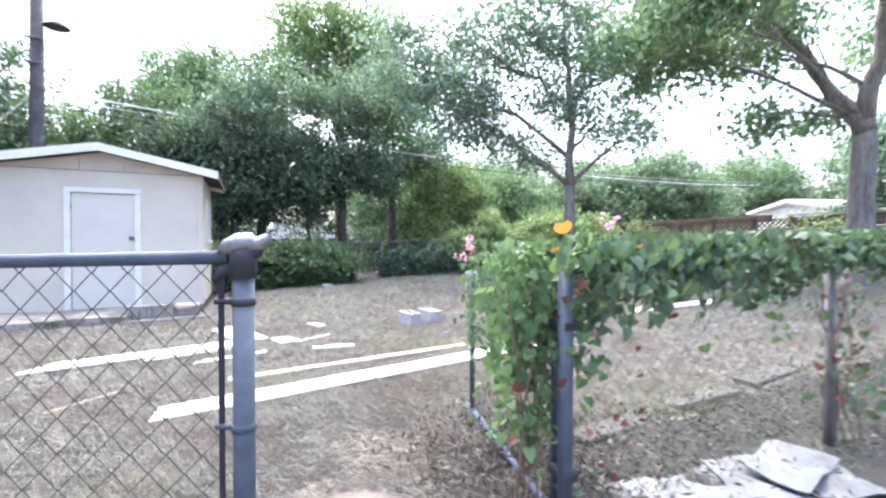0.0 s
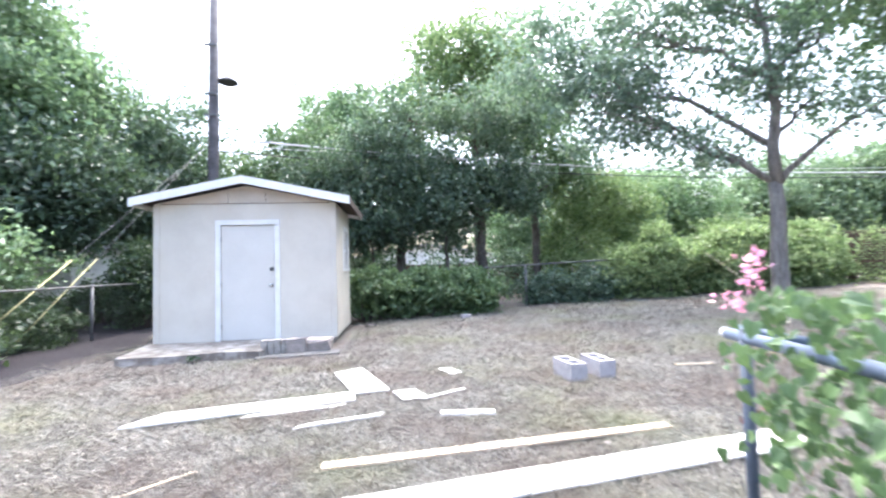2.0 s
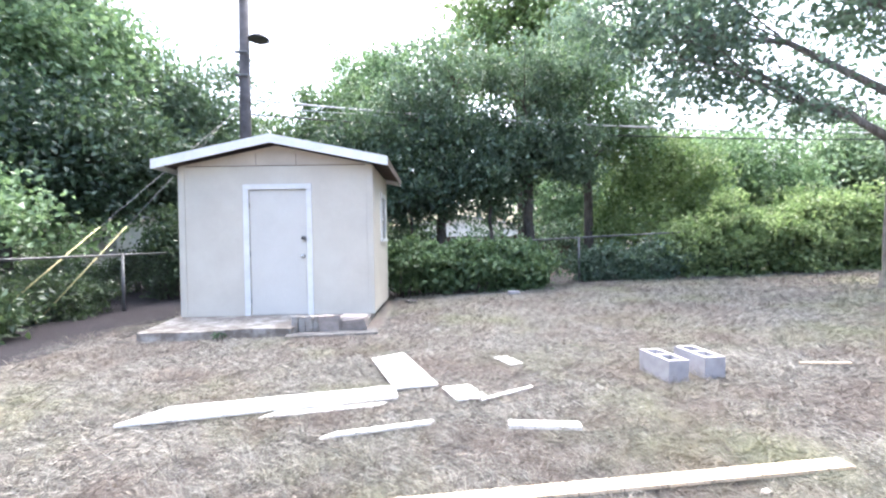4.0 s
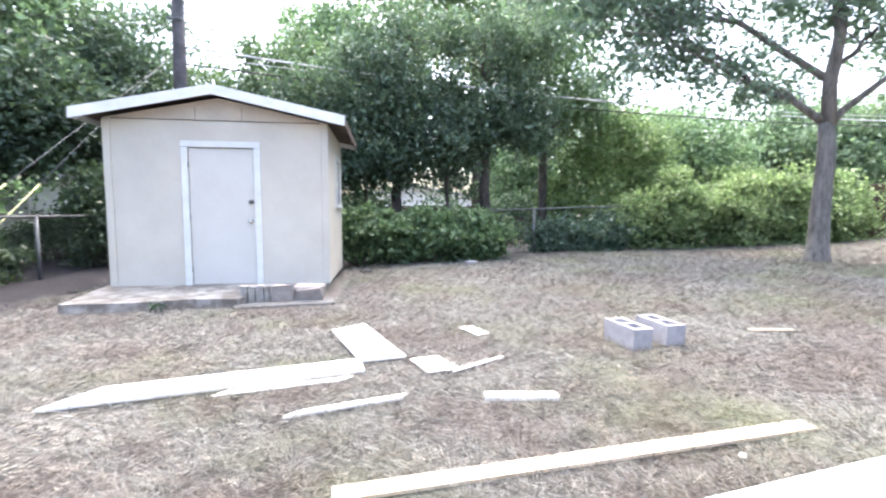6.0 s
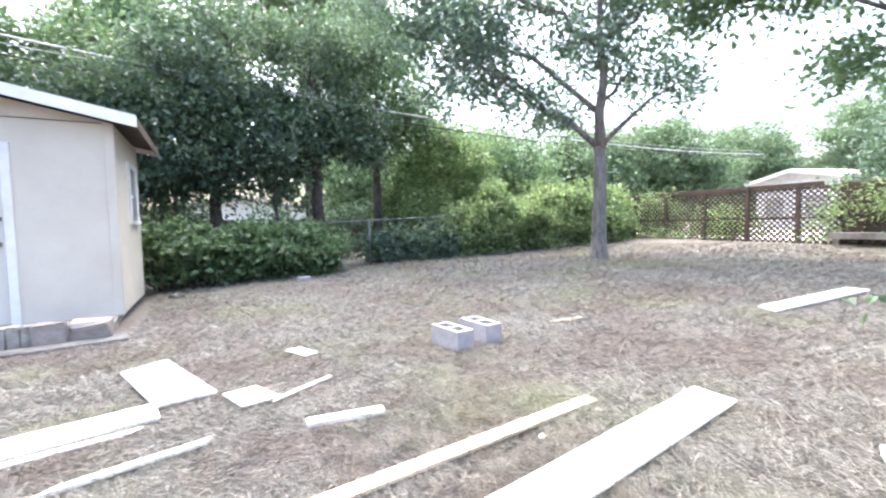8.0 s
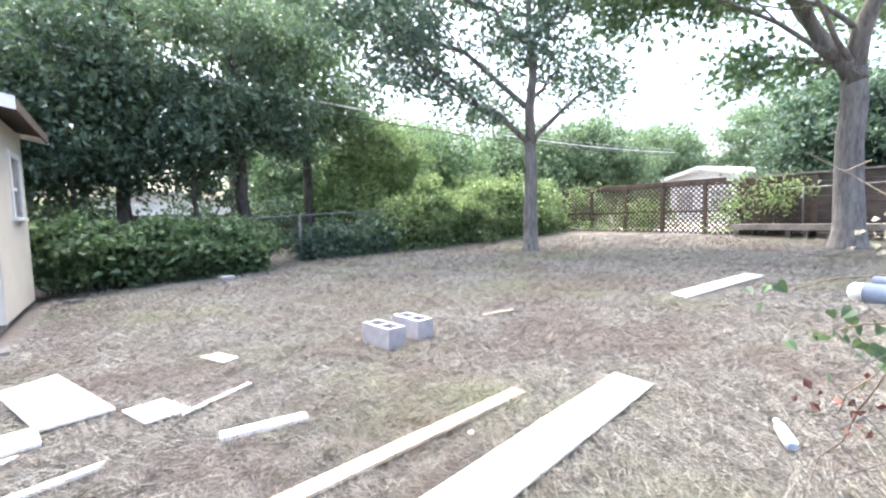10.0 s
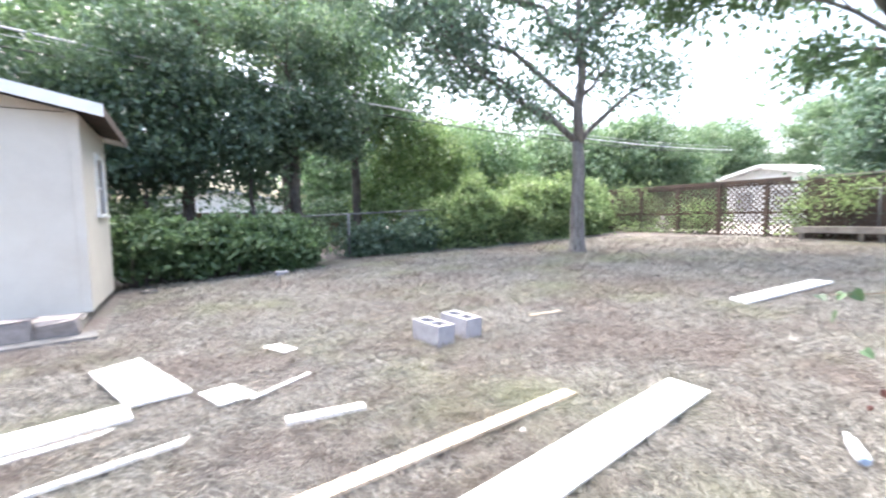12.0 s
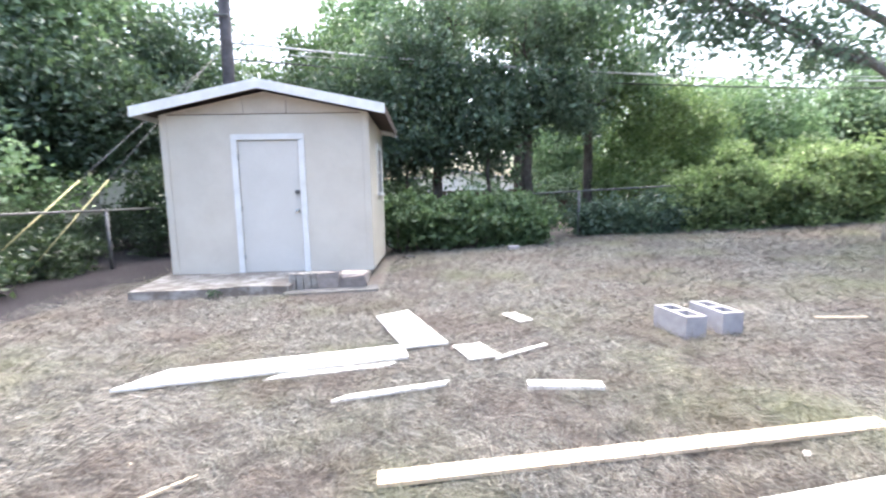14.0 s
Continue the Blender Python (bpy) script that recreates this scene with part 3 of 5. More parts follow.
px0 = -1.22
for i, (w, h, mat, lab) in enumerate(((0.10, 0.245, M_BRICK, "upright grey concrete paver on the slab"), (0.10, 0.235, M_BRICK, "upright grey concrete paver on the slab"), (0.10, 0.25, M_BRICK, "upright grey concrete paver on the slab"),
                                 (0.11, 0.24, M_BRICK, "upright grey concrete paver on the slab"), (0.30, 0.25, M_REDBRICK, "chipped reddish block against the shed"), (0.36, 0.22, M_REDBRICK, "chipped reddish block against the shed"))):
    p = paver(w - 0.008, 0.17 if i < 4 else 0.22, h, 30 + i, mat, lab)
    p.matrix_world = pose(px0 + w / 2, 9.03 + 0.012 * (i % 2) - 0.03 * (i > 3), -0.012, 0, 0, rs.normal() * 3)
    px0 += w
rubble = boxed((-0.62, -0.12, 0), (0.62, 0.12, 0.075), None, 0.02)
for v in rubble.verts:
    v.co += Vector(rs.normal(size=3)) * 0.012
tagged(place("kerb_stone", rubble, M_KERB), "low broken concrete kerb in front of the pavers", "kerb").matrix_world = pose(-0.62, 8.84, -0.05, 0, 0, 4)

# ---- timber on the grass ----
def board(label, a, b, width, thick, mat, skew=(0.0, 0.0), lift=0.012, tilt=0.0, name="board", category="board", wobble=0.0):
    """A flat board from a to b along its middle line; skew slants its two ends."""
    a, b = Vector((*a, height(*a) + lift)), Vector((*b, height(*b) + lift))
    ln = (b - a).length
    bm = bmesh.new()
    n = max(1, int(ln / 0.4))
    rows = []
    for i in range(n + 1):
        x = ln * i / n
        s0 = skew[0] if i == 0 else skew[1] if i == n else 0.0
        z = wobble * math.sin(2.1 * i)
        rows.append([bm.verts.new((x + s0 * sy, sy * width / 2, z + k)) for sy, k in ((-1, 0), (1, 0), (1, thick), (-1, thick))])
    for r0, r1 in zip(rows, rows[1:]):
        for k in range(4):
            bm.faces.new((r0[k], r0[(k + 1) % 4], r1[(k + 1) % 4], r1[k]))
    bm.faces.new(rows[0][::-1]), bm.faces.new(rows[-1])
    bmesh.ops.recalc_face_normals(bm, faces=bm.faces)
    ob = tagged(place(name, bm, mat), label, category)
    d = (b - a).normalized()
    yaw, pitch = math.atan2(d.y, d.x), -math.asin(d.z)
    ob.matrix_world = Matrix.Translation(a) @ Euler((radians(tilt), pitch, yaw)).to_matrix().to_4x4()
    return ob


board("long white painted plank with a slanted end", (-1.295, 5.995), (0.475, 6.345), 0.26, 0.02, M_BOARD, (0.13, 0.0), 0.026, 1)
board("thin offcut of white board under the plank", (-0.425, 5.995), (0.395, 6.135), 0.06, 0.012, M_BOARD, (0.05, 0.03), 0.012)
board("large square panel of white board lying flat", (0.29, 7.475), (0.635, 6.455), 0.36, 0.018, M_BOARD, (-0.05, 0.02), 0.028, 0, "panel", "panel")
board("small square offcut of white board", (0.9, 6.3), (1.13, 6.35), 0.32, 0.012, M_BOARD, (-0.02, -0.03), 0.016, 0, "offcut", "board")
board("narrow white sliver of wood", (1.145, 6.145), (1.585, 6.405), 0.035, 0.012, M_BOARD, (0.02, 0.0), 0.018, 0, "offcut")
board("small white offcut lying alone", (1.465, 7.355), (1.585, 7.075), 0.14, 0.012, M_BOARD, (0.02, 0.0), 0.016, 0, "offcut")
board("short thick length of pale timber", (1.265, 5.665), (1.715, 5.605), 0.085, 0.026, M_BOARD, (0, 0), 0.014, 0, "offcut")
board("thin broken white lath", (0.115, 5.595), (0.765, 5.73), 0.05, 0.018, M_BOARD, (0.05, 0.02), 0.018, 0, "lath", "board", 0.004)
board("long thin bare pine batten", (0.425, 4.815), (2.90, 5.045), 0.095, 0.017, M_PINE, (0, 0), 0.018, 0, "batten")
board("long wide white primed board", (-0.025, 4.165), (3.565, 4.655), 0.265, 0.014, M_BOARD, (0.03, 0.02), 0.02, 0, "board", "board", 0.002)
board("white plank lying by the far tree", (6.23, 5.61), (8.1, 5.45), 0.24, 0.022, M_BOARD, (0.05, 0.0), 0.02, 0, "board")
board("thin stick of pale wood", (4.055, 6.695), (4.455, 6.615), 0.035, 0.014, M_PINE, (0.01, 0), 0.016, 0, "stick", "stick")
board("thin stick of pale wood", (-0.775, 4.575), (-0.375, 4.925), 0.014, 0.012, M_PINE, (0, 0), 0.016, 0, "stick", "stick")


# ---- two hollow concrete blocks ----
def cinder_block(label):
    """A hollow block: outer shell, two cores that go right through, a web between them."""
    L, W, H, wall = 0.39, 0.19, 0.19, 0.034
    xs, ys = [0, wall, L / 2 - wall / 2, L / 2 + wall / 2, L - wall, L], [0, wall, W - wall, W]
    solid = lambda i, j: 0 <= i < 5 and 0 <= j < 3 and not (j == 1 and i in (1, 3))
    bm = bmesh.new()
    v = {(i, j, k): bm.verts.new((xs[i], ys[j], H * k)) for i in range(6) for j in range(4) for k in range(2)}
    for i in range(5):
        for j in range(3):
            if not solid(i, j):
                continue
            bm.faces.new([v[q] for q in ((i, j, 1), (i + 1, j, 1), (i + 1, j + 1, 1), (i, j + 1, 1))])
            bm.faces.new([v[q] for q in ((i, j, 0), (i, j + 1, 0), (i + 1, j + 1, 0), (i + 1, j, 0))])
            for (di, dj), (a, b) in (((-1, 0), ((i, j + 1), (i, j))), ((1, 0), ((i + 1, j), (i + 1, j + 1))), ((0, -1), ((i, j), (i + 1, j))), ((0, 1), ((i + 1, j + 1), (i, j + 1)))):
                if not solid(i + di, j + dj):
                    bm.faces.new([v[q] for q in ((*a, 0), (*b, 0), (*b, 1), (*a, 1))])
    hard = [e for e in bm.edges if len(e.link_faces) == 2 and e.calc_face_angle(0) > 0.5]
    bmesh.ops.bevel(bm, geom=hard, offset=0.004, segments=1, affect="EDGES")
    return tagged(place("cinder_block", bm, M_BLOCK), label, "concrete block", "blocks on the lawn")


for lab, (x, y), yaw in (("chipped grey hollow concrete block on the grass", (2.965, 6.535), 99), ("grey hollow concrete block beside another", (3.31, 6.58), 97)):
    x, y = 0.86 + (x - 0.86) * 0.965, 3.1 + (y - 3.1) * 0.965
    cinder_block(lab).matrix_world = pose(x, y, height(x, y) - 0.005, 0.8, -1.0, yaw)
single = boxed((-0.12, -0.06, 0), (0.12, 0.06, 0.09), None, 0.012)
tagged(place("brick", single, M_BLOCK), "single pale concrete brick by the hedge", "brick").matrix_world = pose(2.45, 12.0, height(2.45, 12.0) - 0.004, 0, 0, 8)

# ---- fences ----
def post(parent, x, y, top, r, mat, cap=True):
    z = height(x, y)
    p = part("post", pipe((x, y, z - 0.2), (x, y, top), r, 14), mat, parent)
    if cap:
        bm = bmesh.new()
        bmesh.ops.create_uvsphere(bm, u_segments=12, v_segments=6, radius=r * 1.15, matrix=Matrix.Translation((x, y, top)) @ Matrix.Diagonal((1, 1, 0.6, 1)))
        part("post_cap", bm, mat, p)
    return p


back = thing("chain_link_fence", "old sagging chain-link fence along the back of the yard", "fence")
BY = 13.66
for x in (-4.5, -1.4, 1.5, 4.4, 7.3, 10.2, 13.0):
    post(back, x, BY, height(x, BY) + 1.12, 0.03, M_GALVOLD)
rail = [(x, BY, height(x, BY) + 1.1 - 0.03 * math.sin(i * 1.3)) for i, x in enumerate((-4.5, -1.4, 1.5, 4.4, 7.3, 10.2, 13.0))]
part("top_rail", tube(bmesh.new(), rail, [0.02] * 7, 8), M_GALVOLD, back)
tagged(part("woven_wire", chain_link((-4.5, BY, 0), (13.0, BY, 0), 0.12, 1.22, 0.06, 0.0022), M_WIRE, back), kind="stuff")
side = thing("chain_link_fence", "chain-link side fence beyond the shed", "fence")
for y in (5.6, 8.4, 11.2, 13.55):
    post(side, -5.1, y, 1.12, 0.028, M_GALVOLD)
part("top_rail", tube(bmesh.new(), [(-5.1, 2.2, 1.1), (-5.1, 7.0, 1.09), (-5.1, 10.0, 1.1), (-5.1, 13.6, 1.12)], [0.02] * 4, 8), M_GALVOLD, side)
tagged(part("woven_wire", chain_link((-5.1, 2.2, 0), (-5.1, 13.6, 0), 0.0, 1.1, 0.06, 0.0022), M_WIRE, side), kind="stuff")

# front fence west of the opening: terminal post, rail, tension bar and bands
FX, FY = 0.572, 1.893
west = thing("chain_link_fence", "chain-link fence with blue-grey pipe by the open gateway", "fence")
p = part("terminal_post", pipe((FX, FY, -0.25), (FX, FY, 1.15), 0.030, 20), M_GALV, west)
bm = tube(bmesh.new(), [(FX, FY, 1.128), (FX, FY, 1.195), (FX, FY, 1.212)], [0.036, 0.0365, 0.030], 18)
part("tape_band", bm, M_BLACK, p, "black tape wound round the post top")
bm = tube(bmesh.new(), [(FX - 0.062, FY + 0.02, 1.205), (FX - 0.04, FY + 0.012, 1.217), (FX - 0.01, FY, 1.226), (FX + 0.02, FY - 0.004, 1.228), (FX + 0.04, FY - 0.008, 1.22)], [0.012, 0.024, 0.031, 0.030, 0.014], 14)
tube(bm, [(FX + 0.01, FY - 0.004, 1.218), (FX + 0.045, FY - 0.009, 1.226), (FX + 0.066, FY - 0.012, 1.244), (FX + 0.076, FY - 0.013, 1.268), (FX + 0.077, FY - 0.013, 1.288)], [0.028, 0.022, 0.016, 0.010, 0.003], 10)
part("cap_lip", tube(bmesh.new(), [(FX + 0.005, FY - 0.002, 1.192), (FX + 0.035, FY - 0.008, 1.206), (FX + 0.06, FY - 0.012, 1.222)], [0.030, 0.020, 0.006], 10), M_BLACK, p)
part("rail_cap", bm, M_CAP, p, "worn alloy rail cap with a bent horn")
bm = tube(bmesh.new(), [(FX - 0.028, FY + 0.012, 1.15), (FX - 0.055, FY + 0.025, 1.15), (FX - 0.075, FY + 0.03, 1.12)], [0.02, 0.018, 0.012], 10)
part("rail_end", bm, M_BLACK, p)
part("top_rail", tube(bmesh.new(), [(FX - 0.035, FY + 0.02, 1.188), (-0.14, 2.23, 1.175), (-2.0, 3.12, 1.15), (-5.05, 4.59, 1.12)], [0.0205] * 4, 14), M_GALV, west)
part("tension_bar", boxed((FX - 0.066, FY + 0.024, 0.02), (FX - 0.050, FY + 0.031, 1.15)), M_BLACK, west, "flat dark tension bar")
for z in (0.28, 0.70, 1.06):
    bm = tube(bmesh.new(), [(FX, FY, z - 0.011), (FX, FY, z + 0.011)], [0.0335, 0.0335], 18)
    tube(bm, [(FX - 0.028, FY + 0.01, z), (FX - 0.075, FY + 0.03, z)], [0.009, 0.008], 8)
    part("tension_band", bm, M_GALV if z != 1.06 else M_BLACK, west)
tagged(part("woven_wire", chain_link((FX - 0.062, FY + 0.03, 0), (-2.0, 3.12, 0), 0.03, 1.225, 0.053, 0.0022, 4), M_WIRE, west), kind="stuff")
tagged(part("woven_wire", chain_link((-2.0, 3.12, 0), (-5.05, 4.59, 0), 0.03, 1.18, 0.055, 0.0018), M_WIRE, west), kind="stuff")
post(west, -2.0, 3.12, 1.14, 0.024, M_GALV)
post(west, -5.05, 4.59, 1.12, 0.024, M_GALV)

# front fence east of the opening, grown over with vine
EX, EY = 1.73, 1.89
east = thing("chain_link_fence", "chain-link fence half hidden under a broad-leaved vine", "fence")
post(east, EX, EY, 1.14, 0.030, M_GALV)
for x in (3.65, 5.9, 8.2):
    post(east, x, EY, height(x, EY) + 1.14, 0.024, M_GALVOLD)
part("top_rail", tube(bmesh.new(), [(EX, EY, 1.12), (3.65, EY, 1.16), (5.9, EY, 1.24), (8.2, EY, 1.3)], [0.0205] * 4, 10), M_GALV, east)
tagged(part("woven_wire", chain_link((EX + 0.03, EY, 0), (8.2, EY, 0), 0.03, 1.12, 0.053, 0.0017), M_GALVOLD, east), kind="stuff")
# the gate, swung into the yard
GX, GY = 2.05, 3.36
gate = thing("gate", "open chain-link gate overgrown with vine", "gate")
for q in (0.06, 0.9):
    x, y = EX + (GX - EX) * q, EY + (GY - EY) * q
    part("upright", pipe((x, y, 0.06), (x, y, 1.04), 0.0175, 12), M_GALV, gate)
for z in (0.08, 1.03):
    part("cross_rail", pipe((EX + 0.02, EY + 0.06, z), (GX - 0.008, GY - 0.045, z - 0.02), 0.019, 14), M_RAIL, gate)
part("rail_plug", tube(bmesh.new(), [(GX - 0.0078, GY - 0.0445, 1.01), (GX - 0.004, GY - 0.027, 1.01), (GX - 0.003, GY - 0.021, 1.01)], [0.0175, 0.0175, 0.012], 14), M_WHITE, gate, "white plastic pipe plug")
part("latch_bar", pipe((GX + 0.03, GY - 0.05, 1.028), (GX - 0.04, GY - 0.37, 1.036), 0.011, 10), M_RAIL, gate)
tagged(part("woven_wire", chain_link((EX + 0.02, EY + 0.08, 0), (GX, GY, 0), 0.08, 1.03, 0.053, 0.0017), M_GALVOLD, gate), kind="stuff")
for z in (0.3, 0.9):
    part("hinge", boxed((EX - 0.02, EY - 0.03, z - 0.02), (EX + 0.045, EY + 0.085, z + 0.02), None, 0.006), M_BLACK, gate)

# ---- vine ----
def vine():
    rng = np.random.default_rng(77)
    t = thing("vine", "broad-leaved green vine spilling over fence and gate", "vine", (EX, EY, 0))
    pts = []
    for i in range(4600):   # the band along the fence top
        x = rng.uniform(0.08, 6.4)
        low = 0.30 + 0.06 * math.sin(2.3 * x) + 0.06 * math.sin(5.1 * x + 1)
        z = 1.26 + 0.025 * x - rng.beta(1.0, 1.35) * low
        pts.append((x, rng.normal() * 0.065 - 0.03, z))
    for i in range(110):    # rank growth round the second post
        pts.append((2.25 + rng.normal() * 0.25, rng.normal() * 0.08, rng.uniform(0.15, 0.95) ** 1.0))
    v, f = heart_leaves(pts, 0.048, rng)
    tagged(arrays("foliage", v, f, M_LEAF_VINE, t), kind="stuff")
    pts = []
    for i in range(520):    # the fall beside the gate post
        pts.append((-0.09 + rng.normal() * 0.09, 0.05 + abs(rng.normal()) * 0.12, 1.25 - rng.beta(1, 1.4) * 0.85))
    for i in range(110):
        pts.append((0.10 + rng.normal() * 0.07, 0.02 + rng.normal() * 0.05, 1.22 - rng.beta(1, 1.6) * 0.55))
    for i in range(40):     # over the post's head
        pts.append((rng.normal() * 0.06, -0.07 + rng.normal() * 0.02, 1.27 - rng.random() * 0.14))
    for x in (0.76, 0.78, 1.34, 1.40, 2.9):     # loose strands hanging lower
        for k in range(5):
            pts.append((x + rng.normal() * 0.025, -0.03 + rng.normal() * 0.03, 0.97 - 0.055 * k + rng.normal() * 0.02))
    v, f = heart_leaves(pts, 0.042, rng)
    tagged(arrays("foliage", v, f, M_LEAF_GATE, t), kind="stuff")
    pts = []
    for i in range(1300):    # over the gate
        q = rng.uniform(0, 0.8)
        z = 1.17 - abs(rng.normal()) * 0.34
        pts.append(((GX - EX) * q + rng.normal() * 0.07, (GY - EY) * q + rng.normal() * 0.05, max(z, 0.25)))
    v, f = heart_leaves(pts, 0.034, rng, (-1, -0.2, 0.3))
    tagged(arrays("foliage", v, f, M_LEAF_GATE, t), kind="stuff")
    bm = bmesh.new()
    for i in range(8):
        x = -0.12 + rng.normal() * 0.08
        y = 0.05 + abs(rng.normal()) * 0.06
        top = (x + rng.normal() * 0.06, y, rng.uniform(0.8, 1.2))
        tube(bm, bend((x + rng.normal() * 0.05, y, 0.0), top, rng, 0.04, 6), [0.005] * 6 + [0.002], 5, False)
    for i in range(12):
        x = rng.uniform(0.2, 5.5)
        tube(bm, bend((x, 0, 1.1), (x + rng.uniform(0.5, 1.2), 0.02, 1.12 + rng.normal() * 0.04), rng, 0.05, 6), [0.006] * 6 + [0.002], 5, False)
    for i in range(4):
        q = rng.uniform(0.05, 0.7)
        x, y = (GX - EX) * q, (GY - EY) * q
        tube(bm, bend((x, y, 0.1), (x + rng.normal() * 0.1, y + rng.normal() * 0.1, 1.1), rng, 0.04, 6), [0.004] * 6 + [0.002], 5, False)
    # brown dead stems at the second post
    for i in range(9):
        tube(bm, bend((1.99 + rng.normal() * 0.07, rng.normal() * 0.05, 0), (1.99 + rng.normal() * 0.14, rng.normal() * 0.07, 1.0), rng, 0.05, 5), [0.005] * 5 + [0.002], 5, False)
    tagged(part("stem_tangle", bm, M_STEM, t), kind="stuff")
    # a turned leaf on the post, dried red leaves, blossoms
    for c, k in (((-0.10, -0.10, 1.30), 0.092), ((-0.12, -0.09, 1.21), 0.04), ((0.30, -0.09, 1.22), 0.035)):
        v, f = heart_leaves([c], k, np.random.default_rng(2), (-0.3, -1, 0.2))
        arrays("turned_leaf", v, f, M_ORANGE, t, "orange turned leaf")
    pts = [(1.99 + rng.normal() * 0.1, -0.05 + rng.normal() * 0.06, rng.uniform(0.35, 0.95)) for i in range(26)] + [(1.36 + rng.normal() * 0.14, -0.08, 1.25 + rng.normal() * 0.02) for i in range(14)] + [(0.1 + rng.normal() * 0.2, rng.normal() * 0.1 - 0.04, rng.uniform(0.35, 1.2)) for i in range(34)]
    v, f = heart_leaves(pts, 0.036, rng)
    tagged(arrays("dry_foliage", v, f, M_RUST, t, "dried dark red leaves"), kind="stuff")
    pts = []
    for c in ((0.16, 1.14, 1.25), (0.20, 1.18, 1.20), (0.58, 0.35, 1.33), (0.14, 1.2, 1.14)):
        pts.extend([(c[0] + rng.normal() * 0.022, c[1] + rng.normal() * 0.022, c[2] + rng.normal() * 0.02) for i in range(15)])
    v, f = leaves(np.array(pts), 0.022, rng, 0, 1.1)
    arrays("blossom", v, f, M_PINK, t, "pink blossom clusters")
    # sprays beyond the gate's end, with cream blossom, dried leaves and thin stems
    bm = bmesh.new()
    gx, gy = GX - EX + 0.15, GY - EY - 0.09
    for a, b in (((gx, gy, 0.95), (gx - 0.10, gy + 0.13, 0.90)), ((gx + 0.05, gy, 0.9), (gx + 0.03, gy + 0.16, 0.5)), ((gx + 0.05, gy - 0.05, 0.6), (gx, gy + 0.12, 0.3)), ((gx + 0.03, gy, 0.95), (gx - 0.05, gy + 0.12, 0.68))):
        tube(bm, bend(a, b, rng, 0.05, 6), [0.0022, 0.0022, 0.002, 0.002, 0.0016, 0.0012, 0.0008], 5, False)
    tube(bm, bend((0.82, 1.46, 0.99), (0.50, 1.70, 0.96), rng, 0.03, 6), [0.0022, 0.0021, 0.002, 0.0018, 0.0015, 0.0012, 0.0008], 5, False)
    tagged(part("stem_tangle", bm, M_STEM, t), kind="stuff")
    bm = tube(bmesh.new(), bend((0.39, 1.32, 1.12), (0.32, 1.525, 1.288), rng, 0.03, 6), [0.0019, 0.0018, 0.0017, 0.0015, 0.0013, 0.0011, 0.0008], 5, False)
    tube(bm, bend((0.34, 1.47, 1.242), (0.345, 1.43, 1.262), rng, 0.03, 3), [0.0015, 0.0014, 0.0012, 0.0008], 5, False)
    part("twig", bm, M_TWIG, t, "bare pale twig")
    pts = [(gx + 0.02 + rng.normal() * 0.05, gy + 0.08 + rng.normal() * 0.06, 0.88 + rng.normal() * 0.05) for i in range(16)] + [(gx - 0.10 * k + rng.normal() * 0.015, gy + 0.13 * k, 0.95 - 0.05 * k) for k in (0.4, 0.55, 0.7, 0.8, 0.9, 1.0)]
    pts += [(0.58, 1.64, 0.975), (0.56, 1.655, 0.97), (0.51, 1.69, 0.965)]
    v, f = heart_leaves([(gx + 0.06 + 0.035 * i, gy + 0.02 - 0.02 * i, 0.93 - 0.028 * (i % 3)) for i in range(5)], 0.05, rng, (-0.5, -0.6, 0.5))
    tagged(arrays("foliage", v, f, M_LEAF_GATE, t), kind="stuff")
    v, f = heart_leaves(pts, 0.026, rng, (-0.6, -0.6, 0.4))
    tagged(arrays("foliage", v, f, M_LEAF_VINE, t), kind="stuff")
    pts = np.array([(GX - EX + 0.17 + rng.normal() * 0.02, GY - EY - 0.06 + rng.normal() * 0.04, 1.11 + rng.normal() * 0.028) for i in range(42)])
    v, f = leaves(pts, 0.012, rng, 0, 1.1)
    arrays("blossom", v, f, M_CREAM, t, "cream blossom cluster")
    pts = np.array([(gx + 0.0 + rng.normal() * 0.05, gy + 0.07 + rng.normal() * 0.04, 0.73 + rng.normal() * 0.04) for i in range(16)])
    v, f = leaves(pts, 0.017, rng, 0.5, 1.3)
    tagged(arrays("dry_foliage", v, f, M_RUST, t, "dried dark red leaves"), kind="stuff")


vine()

# ---- lattice fence and low deck on the east side ----
def lattice_panel(y0, y1, z0, z1, x):
    """Crossing diagonal strips clipped to the panel, two layers."""
    bm = bmesh.new()
    H, L = z1 - z0, y1 - y0
    w, gap = 0.040, 0.150
    for layer, sgn in ((0, 1), (1, -1)):
        k = -H
        while k < L:
            s0, s1 = max(0.0, -k), min(H, L - k)
            if s1 - s0 > 0.02:
                pts = []
                for s in (s0, s1):
                    y = y0 + (k + s if sgn > 0 else L - (k + s))
                    pts.append((y, z0 + s))
                (ya, za), (yb, zb) = pts
                xx = x + layer * 0.009
                vs = [bm.verts.new((xx + dx, y + d * w * 0.5, z)) for dx in (0, 0.008) for (y, z), d in (((ya, za), -1.4), ((ya, za), 1.4), ((yb, zb), 1.4), ((yb, zb), -1.4))]
                for q in ((0, 1, 2, 3), (7, 6, 5, 4), (0, 4, 5, 1), (1, 5, 6, 2), (2, 6, 7, 3), (3, 7, 4, 0)):
                    bm.faces.new([vs[i] for i in q])
            k += gap
    bmesh.ops.recalc_face_normals(bm, faces=bm.faces)
    return bm


